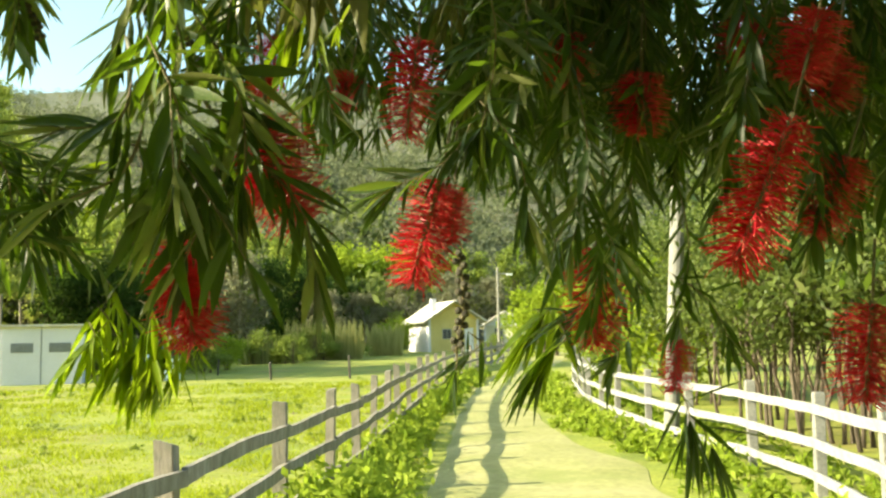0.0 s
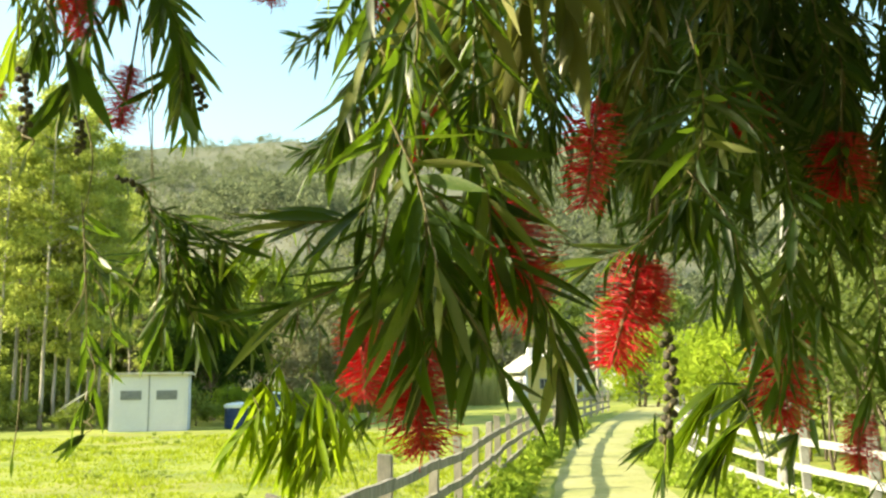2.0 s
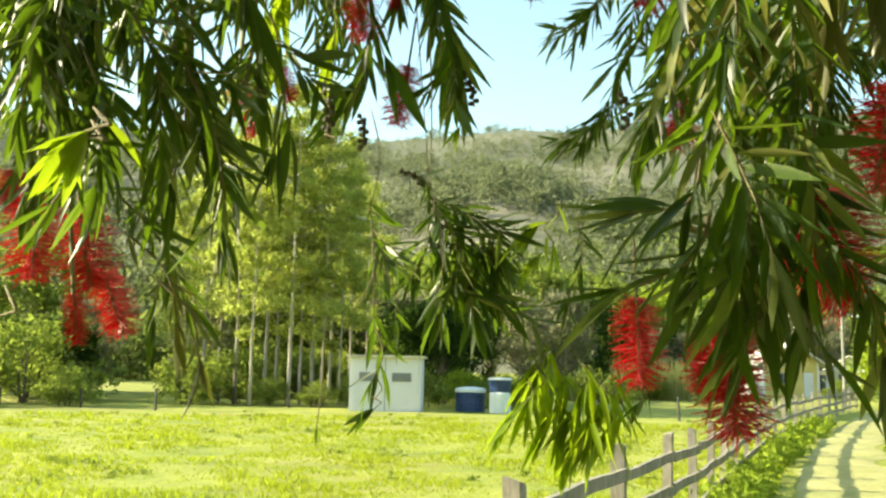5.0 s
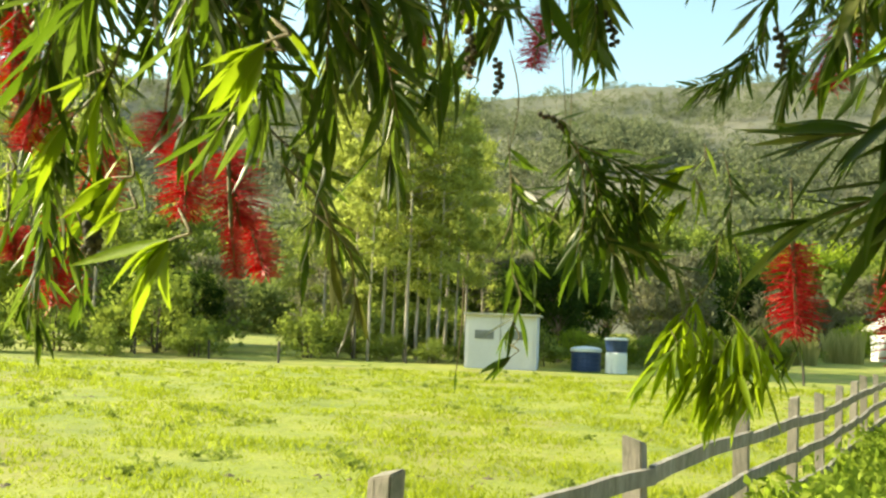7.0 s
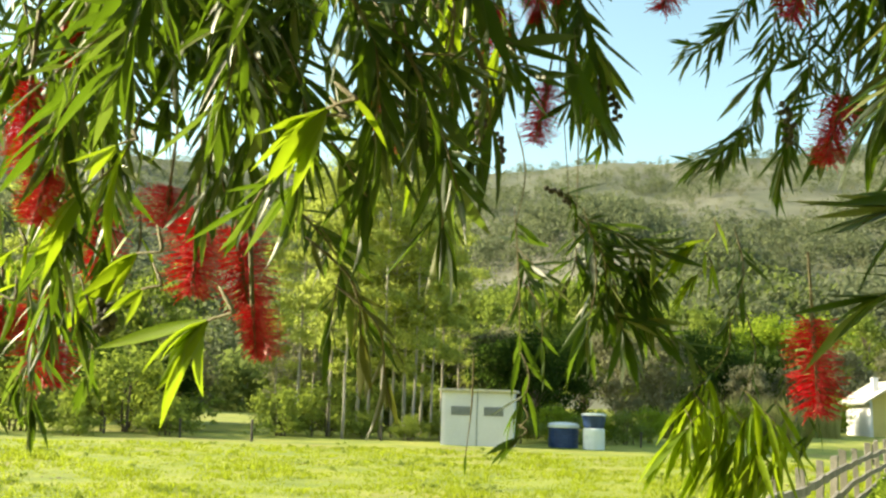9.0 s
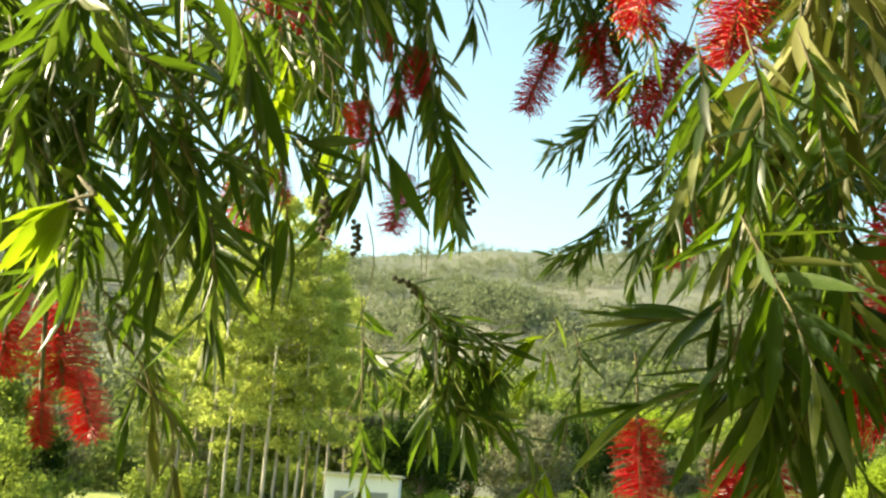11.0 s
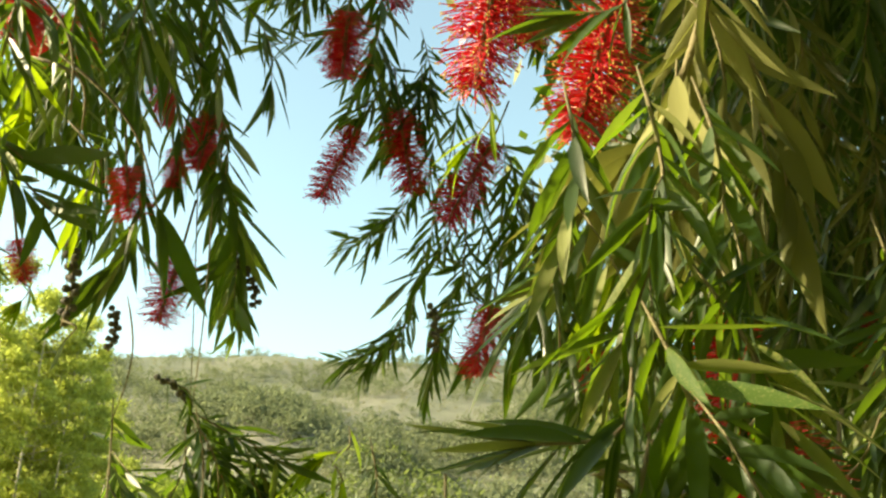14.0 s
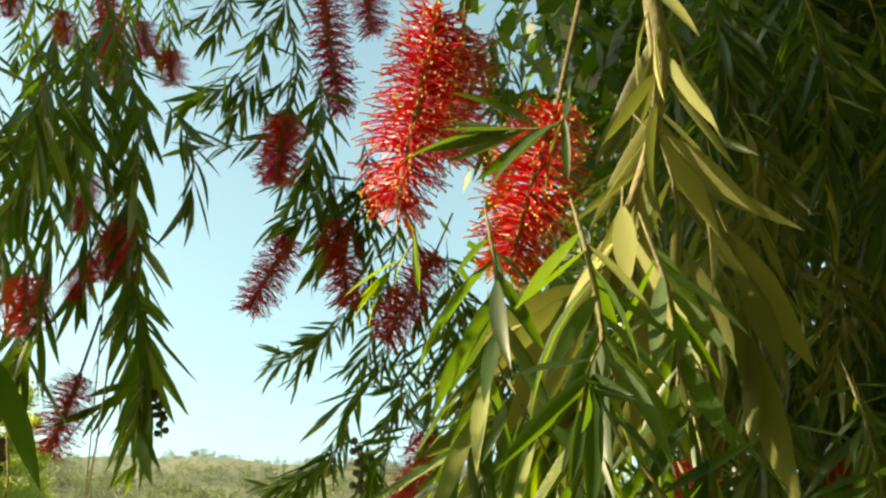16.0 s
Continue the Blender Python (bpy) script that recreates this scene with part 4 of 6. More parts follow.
limb([(1.66, -0.35, 2.6), (1.2, 0.1, 3.25), (0.6, 0.55, 3.5), (0.0, 0.9, 3.4), (-0.5, 1.15, 3.1)], 0.06, 0.012)
limb([(1.7, -0.38, 2.4), (1.5, 0.5, 3.0), (1.1, 1.2, 3.2), (0.6, 1.7, 3.0)], 0.05, 0.012)
limb([(1.6, -0.3, 3.0), (0.8, -0.2, 3.9), (-0.2, 0.2, 4.1), (-1.0, 0.7, 3.7), (-1.7, 0.85, 3.5), (-2.3, 0.95, 3.2)], 0.055, 0.012)
limb([(1.6, -0.3, 3.0), (1.5, -0.2, 4.0), (1.2, 0.2, 4.9)], 0.07, 0.02)


GAPS = [(-0.29, 1.13, 1.98), (0.32, 1.47, 1.72), (0.45, 1.43, 1.63), (-0.27, 1.19, 1.81), (-0.30, 1.18, 1.85), (-0.24, 1.20, 1.74), (-0.19, 1.08, 1.79), (-0.14, 0.82, 2.28), (-0.07, 0.79, 2.20), (-0.03, 0.71, 2.17), (-0.07, 0.61, 1.98), (-0.02, 0.74, 2.12), (-0.07, 0.74, 2.02), (0.09, 0.97, 1.89)]   # where the sun falls through between the boughs


def in_gap(p, room):
    return any(((Vector(p) - Vector(g)).cross(sun_dir)).length < room and (Vector(p) - Vector(g)).dot(sun_dir) > 0 for g in GAPS)


def canopy(seed, count, x0, x1, y0, y1, z0, z1, ll=0.09, n=26, drop=0.42):
    """Fills a stretch of the crown with hanging leafy twigs."""
    rnd = random.Random(seed)
    for _ in range(count):
        a = Vector((rnd.uniform(x0, x1), rnd.uniform(y0, y1), rnd.uniform(z0, z1)))
        if in_gap(a + Vector((0, 0, -0.5 * drop)), 0.13):
            continue
        b = a + Vector((rnd.uniform(-0.12, 0.12), rnd.uniform(-0.12, 0.12), -drop * rnd.uniform(0.7, 1.3)))
        sprig(a, b, n, ll, 48, rnd.uniform(-0.04, 0.04))


def crown(seed, count, x0, x1, y0, y1, z0, z1):
    """The thick upper crown over and behind the viewer, added as shade mostly out of view: many leaves in loose clumps.
    """
    rng = np.random.default_rng(seed)
    heap = Heap()
    for _ in range(count):
        c = np.array((rng.uniform(x0, x1), rng.uniform(y0, y1), rng.uniform(z0, z1)))
        if in_gap(c, 0.20):
            continue
        leaf_cloud(heap, c, 0.26, 110, 0.032, rng, 1.1, 0.8)
    ob = new("crown", heap.mesh("crown", LEAF))
    ob.parent = bottlebrush
    ob.matrix_parent_inverse = ORIGIN
    tagged(ob, kind="stuff")


# leaf masses added beyond the view to block sun and sky from the boughs
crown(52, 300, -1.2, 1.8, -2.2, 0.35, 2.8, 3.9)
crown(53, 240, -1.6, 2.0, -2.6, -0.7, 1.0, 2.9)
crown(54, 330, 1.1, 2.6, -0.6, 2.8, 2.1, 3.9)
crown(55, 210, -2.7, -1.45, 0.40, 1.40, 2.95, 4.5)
# left stretch added outside the view, to shade the farther sprays
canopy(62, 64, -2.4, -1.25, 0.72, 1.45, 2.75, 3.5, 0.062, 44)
# added over the right boughs to cut the skylight on them
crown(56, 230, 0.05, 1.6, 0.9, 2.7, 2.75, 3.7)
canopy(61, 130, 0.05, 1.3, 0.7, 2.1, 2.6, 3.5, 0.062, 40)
# big near cluster with bright tips
sprig((-0.065, 0.617, 2.094), (-0.076, 0.634, 1.967), 35, 0.05, single=True, spread=45, wide=1.12)
sprig((-0.070, 0.603, 1.977), (-0.061, 0.621, 1.873), 35, 0.056, single=True, spread=55, wide=1.12)
sprig((-0.036, 0.642, 2.103), (-0.042, 0.659, 1.987), 32, 0.05, single=True, spread=40, wide=1.12)
sprig((-0.096, 0.668, 2.121), (-0.115, 0.683, 1.997), 29, 0.05, spread=45, wide=1.12)
sprig((-0.047, 0.615, 1.997), (-0.020, 0.638, 1.888), 29, 0.056, single=True, spread=50, wide=1.12)
sprig((-0.076, 0.595, 1.948), (-0.112, 0.590, 1.918), 17, 0.046, spread=40, wide=1.12)
sprig((-0.070, 0.600, 1.925), (-0.120, 0.594, 1.875), 15, 0.046, spread=40, wide=1.12)
sprig((-0.030, 0.651, 1.922), (0.020, 0.675, 1.841), 22, 0.056, spread=35, wide=1.12)
sprig((-0.056, 0.625, 1.918), (-0.055, 0.637, 1.847), 19, 0.053, spread=45, wide=1.12)
bloom((-0.012, 0.673, 1.943), (-0.007, 0.682, 1.888), 0.028, 0)
bloom((-0.029, 0.715, 1.915), (0.008, 0.728, 1.881), 0.026, 0)
bloom((-0.071, 0.673, 1.859), (-0.062, 0.685, 1.793), 0.022, 0)
bloom((-0.063, 0.694, 1.864), (-0.080, 0.698, 1.819), 0.02, 0)
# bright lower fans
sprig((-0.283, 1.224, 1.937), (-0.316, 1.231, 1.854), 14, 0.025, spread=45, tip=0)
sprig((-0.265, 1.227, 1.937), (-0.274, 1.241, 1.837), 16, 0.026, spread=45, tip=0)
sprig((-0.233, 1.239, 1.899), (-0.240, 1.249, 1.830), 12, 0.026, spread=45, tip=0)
sprig((-0.322, 1.252, 1.872), (-0.326, 1.256, 1.840), 5, 0.082, spread=34, tip=8, young_lit=True, droop=0.8, wide=0.92)
sprig((-0.326, 1.229, 1.844), (-0.327, 1.234, 1.812), 5, 0.070, spread=34, tip=8, young_lit=True, droop=0.8, wide=0.92)
sprig((-0.336, 1.223, 1.827), (-0.345, 1.226, 1.795), 5, 0.078, spread=34, tip=8, young_lit=True, droop=0.8, wide=0.92)
sprig((-0.306, 1.254, 1.844), (-0.307, 1.259, 1.812), 5, 0.091, spread=34, tip=8, young_lit=True, droop=0.8, wide=0.92)
sprig((-0.316, 1.254, 1.812), (-0.315, 1.259, 1.780), 5, 0.074, spread=34, tip=8, young_lit=True, droop=0.8, wide=0.92)
sprig((-0.272, 1.223, 1.850), (-0.265, 1.229, 1.819), 5, 0.073, spread=34, tip=8, young_lit=True, droop=0.8, wide=0.92)
sprig((-0.280, 1.241, 1.820), (-0.284, 1.245, 1.788), 5, 0.085, spread=34, tip=8, young_lit=True, droop=0.8, wide=0.92)
sprig((-0.272, 1.238, 1.796), (-0.269, 1.243, 1.764), 5, 0.068, spread=34, tip=8, young_lit=True, droop=0.8, wide=0.92)
sprig((-0.250, 1.223, 1.827), (-0.247, 1.229, 1.796), 5, 0.080, spread=34, tip=8, young_lit=True, droop=0.8, wide=0.92)
sprig((-0.293, 1.264, 1.788), (-0.290, 1.269, 1.756), 5, 0.073, spread=34, tip=8, young_lit=True, droop=0.8, wide=0.92)
sprig((-0.239, 1.263, 1.837), (-0.241, 1.267, 1.805), 5, 0.087, spread=34, tip=8, young_lit=True, droop=0.8, wide=0.92)
sprig((-0.239, 1.283, 1.809), (-0.238, 1.288, 1.776), 5, 0.070, spread=34, tip=8, young_lit=True, droop=0.8, wide=0.92)
sprig((-0.245, 1.251, 1.796), (-0.251, 1.255, 1.764), 5, 0.070, spread=34, tip=8, young_lit=True, droop=0.8, wide=0.92)
sprig((-0.326, 1.256, 1.879), (-0.332, 1.260, 1.847), 5, 0.075, spread=34, tip=8, young_lit=True, droop=0.8, wide=0.92)
sprig((-0.295, 1.205, 2.047), (-0.318, 1.206, 2.017), 3, 0.066, spread=46, tip=10, young_lit=True, droop=0.5, wide=0.95)
sprig((-0.309, 1.208, 2.009), (-0.316, 1.211, 1.981), 3, 0.052, spread=45, tip=8, young_lit=True, droop=0.5)
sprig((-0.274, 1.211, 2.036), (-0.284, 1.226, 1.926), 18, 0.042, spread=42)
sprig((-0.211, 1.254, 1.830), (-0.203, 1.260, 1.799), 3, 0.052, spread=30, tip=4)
bloom((-0.186, 1.122, 1.917), (-0.183, 1.137, 1.823), 0.026, 0)
# twin dark hanging twigs
sprig((-0.519, 1.133, 2.163), (-0.522, 1.150, 2.040), 0, 0.028, spread=20, tip=0)
sprig((-0.523, 1.147, 2.061), (-0.522, 1.173, 1.883), 46, 0.063, spread=58, bend=0.003, tip=5, wide=1.15)
sprig((-0.522, 1.157, 1.993), (-0.544, 1.159, 1.910), 12, 0.055, spread=44)
sprig((-0.522, 1.160, 1.979), (-0.498, 1.184, 1.898), 12, 0.055, spread=44)
sprig((-0.522, 1.173, 1.890), (-0.525, 1.182, 1.822), 10, 0.052, spread=42, tip=5)
sprig((-0.524, 1.181, 1.829), (-0.528, 1.184, 1.794), 0, 0.028, spread=20, tip=0)
sprig((-0.528, 1.183, 1.801), (-0.526, 1.187, 1.784), 0, 0.055, spread=24, tip=6)
sprig((-0.453, 1.159, 2.286), (-0.458, 1.192, 2.053), 0, 0.028, spread=20, tip=0, bend=0.004)
sprig((-0.487, 1.172, 2.085), (-0.458, 1.192, 2.053), 14, 0.036, spread=48)
sprig((-0.458, 1.191, 2.057), (-0.380, 1.241, 1.985), 28, 0.067, spread=50, tip=5, wide=1.15)
sprig((-0.458, 1.192, 2.053), (-0.410, 1.236, 1.915), 32, 0.067, spread=46, tip=5, wide=1.15)
sprig((-0.464, 1.211, 2.057), (-0.457, 1.236, 1.909), 30, 0.065, spread=48, tip=5, wide=1.1)
sprig((-0.426, 1.214, 2.011), (-0.384, 1.244, 1.950), 14, 0.063, spread=42, tip=4)
sprig((-0.462, 1.191, 2.044), (-0.484, 1.194, 1.947), 20, 0.061, spread=48, tip=4)
sprig((-0.452, 1.173, 2.049), (-0.423, 1.200, 1.960), 20, 0.062, spread=55, tip=3)
sprig((-0.529, 1.047, 1.875), (-0.540, 1.058, 1.766), 0, 0.022, spread=12, tip=2, bend=0.003)
capsules((-0.489, 1.171, 2.086), (-0.464, 1.187, 2.065), 9, 0.0035)
# upper hanging twigs against the sky
sprig((-0.499, 1.092, 2.747), (-0.509, 1.326, 2.096), 0, 0.029, spread=30, tip=0, r=0.0013, bend=0.004)
sprig((-0.493, 1.152, 2.586), (-0.485, 1.207, 2.439), 24, 0.071, spread=40)
sprig((-0.485, 1.204, 2.446), (-0.477, 1.249, 2.326), 18, 0.068, spread=42, tip=3)
sprig((-0.482, 1.232, 2.372), (-0.459, 1.287, 2.232), 32, 0.080, spread=34, tip=7, single=True)
sprig((-0.558, 1.167, 2.510), (-0.524, 1.231, 2.350), 24, 0.066, spread=40)
sprig((-0.453, 1.171, 2.555), (-0.418, 1.213, 2.459), 14, 0.066, spread=40)
sprig((-0.535, 1.137, 2.605), (-0.558, 1.171, 2.496), 20, 0.068, spread=42)
sprig((-0.628, 1.177, 2.591), (-0.616, 1.225, 2.466), 20, 0.067, spread=42)
capsules((-0.453, 1.279, 2.256), (-0.435, 1.301, 2.205), 16, 0.0038)
sprig((-0.469, 1.294, 2.206), (-0.458, 1.306, 2.179), 2, 0.040, spread=40, tip=6, young_lit=True)
sprig((-0.566, 1.219, 2.362), (-0.584, 1.247, 2.274), 14, 0.079, spread=28, tip=2)
sprig((-0.583, 1.241, 2.290), (-0.589, 1.255, 2.250), 8, 0.107, spread=26, tip=10)
capsules((-0.597, 1.273, 2.194), (-0.603, 1.289, 2.148), 14, 0.0038)
sprig((-0.630, 1.222, 2.465), (-0.655, 1.271, 2.317), 22, 0.063, spread=40)
sprig((-0.739, 1.221, 2.559), (-0.684, 1.281, 2.424), 20, 0.066, spread=40)
bloom((-0.522, 1.265, 2.260), (-0.547, 1.287, 2.184), 0.024, 0)
bloom((-0.487, 1.214, 2.419), (-0.502, 1.233, 2.358), 0.021, 0)
bloom((-0.524, 1.224, 2.369), (-0.533, 1.235, 2.335), 0.014, 0)
bloom((-0.584, 1.218, 2.354), (-0.578, 1.240, 2.297), 0.024, 0)
bloom((-0.574, 1.279, 2.490), (-0.577, 1.292, 2.450), 0.013, 0)
bloom((-0.742, 1.177, 2.231), (-0.727, 1.206, 2.161), 0.021, 0)
bloom((-0.680, 1.184, 2.247), (-0.670, 1.201, 2.204), 0.016, 0)
sprig((-0.678, 1.199, 2.205), (-0.674, 1.208, 2.183), 3, 0.041, spread=40, tip=9, young_lit=True)
sprig((-0.743, 1.162, 2.273), (-0.731, 1.190, 2.202), 14, 0.055, spread=40)
sprig((-0.724, 1.196, 2.190), (-0.705, 1.222, 2.126), 8, 0.051, spread=42, tip=7, young_lit=True)
# dark hanging sprays with flowers
sprig((-0.204, 1.540, 2.765), (-0.304, 1.749, 2.366), 54, 0.057, spread=45, single=True)
sprig((-0.293, 1.725, 2.368), (-0.378, 1.780, 2.258), 32, 0.057, spread=45)
sprig((-0.209, 1.672, 2.516), (-0.259, 1.795, 2.282), 45, 0.057, spread=45)
sprig((-0.150, 1.634, 2.636), (-0.174, 1.751, 2.415), 40, 0.057, spread=45)
sprig((-0.343, 1.490, 2.719), (-0.333, 1.558, 2.593), 35, 0.057, spread=50)
sprig((-0.394, 1.309, 2.799), (-0.493, 1.361, 2.694), 12, 0.053, young_lit=True, spread=40, tip=8)
sprig((-0.373, 1.461, 2.729), (-0.514, 1.473, 2.696), 19, 0.053, spread=40)
sprig((-0.275, 1.488, 2.729), (-0.274, 1.560, 2.594), 35, 0.053, spread=50)
bloom((-0.375, 1.540, 2.582), (-0.436, 1.589, 2.485), 0.03, 0)
bloom((-0.309, 1.530, 2.606), (-0.291, 1.589, 2.496), 0.03, 0)
bloom((-0.163, 1.557, 2.566), (-0.236, 1.614, 2.454), 0.034, 0)
bloom((-0.412, 1.575, 2.832), (-0.434, 1.626, 2.734), 0.03, 0)
bloom((-0.350, 1.443, 2.977), (-0.321, 1.536, 2.805), 0.034, 0)
bloom((-0.288, 1.428, 3.010), (-0.269, 1.479, 2.917), 0.03, 0)
# near sunlit flowers and long leaves, the leaves paled for the sun
bloom((-0.127, 0.793, 2.343), (-0.151, 0.836, 2.218), 0.026, 1)
bloom((-0.054, 0.768, 2.247), (-0.081, 0.812, 2.163), 0.026, 1)
bloom((-0.111, 0.832, 2.357), (-0.121, 0.872, 2.280), 0.026, 1)
sprig((-0.151, 0.833, 2.224), (-0.154, 0.855, 2.183), 6, 0.038, young_lit=True, tip=7, spread=20)
sprig((-0.023, 0.658, 2.264), (-0.029, 0.723, 2.143), 19, 0.059, single=True, spread=38, r=0.0045, wide=1.1, lit_tone=True)
sprig((-0.029, 0.714, 2.160), (-0.067, 0.742, 2.103), 14, 0.073, single=True, spread=26, wide=1.45, lit_tone=True)
sprig((-0.028, 0.723, 2.143), (-0.039, 0.761, 2.070), 14, 0.059, single=True, spread=34, wide=1.5, lit_tone=True)
sprig((-0.025, 0.697, 2.191), (0.034, 0.750, 2.096), 6, 0.076, single=True, spread=20, wide=1.55, lit_tone=True)
sprig((-0.018, 0.719, 2.236), (0.001, 0.793, 2.098), 14, 0.073, single=True, spread=32, wide=1.1, lit_tone=True)
sprig((-0.051, 0.722, 2.227), (-0.083, 0.732, 2.206), 9, 0.053, single=True, spread=30)
sprig((-0.048, 0.798, 2.128), (-0.105, 0.831, 2.061), 19, 0.053, spread=40)
# dense shaded boughs
sprig((0.091, 0.921, 2.503), (0.083, 0.995, 2.364), 43, 0.061, spread=48)
sprig((0.163, 1.039, 2.544), (0.174, 1.124, 2.385), 43, 0.061, spread=48)
sprig((0.240, 1.096, 2.698), (0.238, 1.192, 2.518), 43, 0.061, spread=48)
sprig((0.335, 1.219, 2.729), (0.358, 1.327, 2.529), 43, 0.061, spread=48)
sprig((0.424, 1.285, 2.869), (0.433, 1.404, 2.647), 43, 0.061, spread=48)
sprig((0.116, 1.001, 2.356), (0.111, 1.074, 2.218), 43, 0.061, spread=48)
sprig((0.193, 1.125, 2.385), (0.207, 1.210, 2.226), 43, 0.061, spread=48)
sprig((0.279, 1.213, 2.481), (0.281, 1.310, 2.301), 43, 0.061, spread=48)
sprig((0.378, 1.299, 2.584), (0.405, 1.407, 2.384), 43, 0.061, spread=48)
sprig((0.201, 1.501, 2.446), (0.214, 1.620, 2.225), 43, 0.061, spread=48)
sprig((0.137, 1.080, 2.210), (0.134, 1.153, 2.071), 43, 0.061, spread=48)
sprig((0.221, 1.172, 2.299), (0.238, 1.257, 2.140), 43, 0.061, spread=48)
sprig((0.319, 1.302, 2.318), (0.323, 1.398, 2.138), 43, 0.061, spread=48)
# left hanging spray
sprig((-0.642, 1.307, 2.890), (-0.616, 1.413, 2.693), 26, 0.076, spread=38)
sprig((-0.616, 1.406, 2.707), (-0.589, 1.512, 2.509), 26, 0.080, spread=36)
sprig((-0.606, 1.508, 2.516), (-0.584, 1.592, 2.361), 24, 0.088, spread=34, tip=7)
sprig((-0.687, 1.312, 2.771), (-0.708, 1.410, 2.586), 26, 0.073, spread=40)
sprig((-0.723, 1.409, 2.585), (-0.729, 1.507, 2.401), 24, 0.073, spread=40)
bloom((-0.614, 1.480, 2.569), (-0.605, 1.516, 2.502), 0.026, 0)
bloom((-0.650, 1.499, 2.529), (-0.645, 1.518, 2.494), 0.014, 0)
bloom((-0.758, 1.655, 2.760), (-0.767, 1.686, 2.701), 0.028, 0)
sprig((-1.040, 1.672, 3.343), (-1.026, 1.795, 3.114), 40, 0.053, spread=50, young_lit=False)
sprig((-0.961, 1.663, 3.365), (-0.947, 1.786, 3.136), 40, 0.053, spread=50, young_lit=True)
sprig((-0.882, 1.682, 3.338), (-0.868, 1.804, 3.109), 40, 0.053, spread=50, young_lit=False)
sprig((-0.803, 1.673, 3.360), (-0.789, 1.796, 3.131), 40, 0.053, spread=50, young_lit=False)
sprig((-0.735, 1.670, 3.372), (-0.721, 1.793, 3.143), 40, 0.053, spread=50, young_lit=False)
bloom((-0.768, 1.587, 3.099), (-0.761, 1.658, 2.966), 0.03, 0)
bloom((-0.688, 1.715, 3.078), (-0.682, 1.746, 3.022), 0.03, 0)
bloom((-0.742, 1.688, 3.124), (-0.729, 1.719, 3.067), 0.03, 0)
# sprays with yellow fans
sprig((-0.299, 0.370, 1.931), (-0.302, 0.370, 1.921), 1, 0.037, spread=52, young_lit=True, tip=12, droop=0.6, wide=1.5)
sprig((-0.303, 0.374, 1.927), (-0.307, 0.373, 1.920), 0, 0.029, spread=60, young_lit=True, tip=5, droop=0.4, wide=1.5)
sprig((-0.379, 0.413, 1.863), (-0.384, 0.413, 1.848), 0, 0.052, spread=42, young_lit=True, tip=12, droop=0.3, wide=1.25)
sprig((-0.442, 0.415, 1.943), (-0.446, 0.414, 1.932), 0, 0.034, spread=30, young_lit=True, tip=3, droop=0.3, wide=1.7)
sprig((-0.457, 0.458, 1.903), (-0.467, 0.456, 1.888), 0, 0.040, spread=45, young_lit=True, single=True, tip=6, droop=0.3, wide=1.2)
sprig((-0.473, 0.475, 1.886), (-0.479, 0.475, 1.872), 1, 0.034, spread=40, young_lit=True, tip=5, droop=0.3)
sprig((-0.575, 0.468, 1.822), (-0.580, 0.468, 1.806), 2, 0.039, spread=50, young_lit=True, tip=6, droop=0.2)
sprig((-0.603, 0.500, 1.887), (-0.615, 0.496, 1.876), 4, 0.036, spread=55, young_lit=True, tip=4)
sprig((-0.602, 0.497, 1.916), (-0.606, 0.497, 1.901), 3, 0.032, spread=45, young_lit=True, tip=5)
sprig((-0.705, 0.530, 2.098), (-0.701, 0.544, 2.024), 12, 0.040, spread=45)
sprig((-0.719, 0.575, 2.128), (-0.730, 0.581, 2.057), 14, 0.042, spread=45)
sprig((-0.653, 0.554, 2.116), (-0.649, 0.564, 2.067), 12, 0.040, spread=45)
sprig((-0.584, 0.538, 2.080), (-0.594, 0.545, 1.995), 16, 0.039, spread=45)
sprig((-0.556, 0.550, 2.088), (-0.552, 0.564, 2.012), 18, 0.039, spread=45)
sprig((-0.747, 0.580, 2.004), (-0.739, 0.599, 1.907), 12, 0.040, spread=42)
sprig((-0.622, 0.533, 1.987), (-0.610, 0.548, 1.926), 12, 0.037, spread=42)
sprig((-0.632, 0.492, 1.851), (-0.628, 0.503, 1.788), 10, 0.039, spread=40)
sprig((-0.645, 0.590, 1.902), (-0.642, 0.603, 1.828), 10, 0.033, spread=40)
sprig((-0.444, 0.576, 1.917), (-0.414, 0.599, 1.858), 5, 0.039, spread=26, lit_tone=True, wide=1.2, tip=4)
sprig((-0.429, 0.587, 1.889), (-0.402, 0.609, 1.834), 4, 0.039, spread=24, lit_tone=True, tip=4)
bloom((-0.583, 0.509, 2.052), (-0.584, 0.512, 2.024), 0.010, 0)
bloom((-0.610, 0.501, 2.013), (-0.617, 0.506, 1.956), 0.010, 0)
bloom((-0.599, 0.514, 1.960), (-0.610, 0.514, 1.923), 0.013, 0)
bloom((-0.486, 0.583, 1.876), (-0.485, 0.589, 1.843), 0.008, 0)
sprig((-0.328, 0.445, 2.000), (-0.303, 0.476, 1.896), 26, 0.039, spread=45, single=True)
sprig((-0.346, 0.434, 2.015), (-0.330, 0.456, 1.935), 40, 0.039, spread=45)
sprig((-0.355, 0.527, 2.059), (-0.315, 0.561, 1.972), 29, 0.044, spread=42)
sprig((-0.400, 0.475, 2.005), (-0.397, 0.491, 1.925), 35, 0.041, spread=48)
sprig((-0.471, 0.511, 2.069), (-0.463, 0.535, 1.958), 37, 0.044, spread=45)
sprig((-0.511, 0.632, 1.966), (-0.459, 0.673, 1.876), 28, 0.041, spread=40)
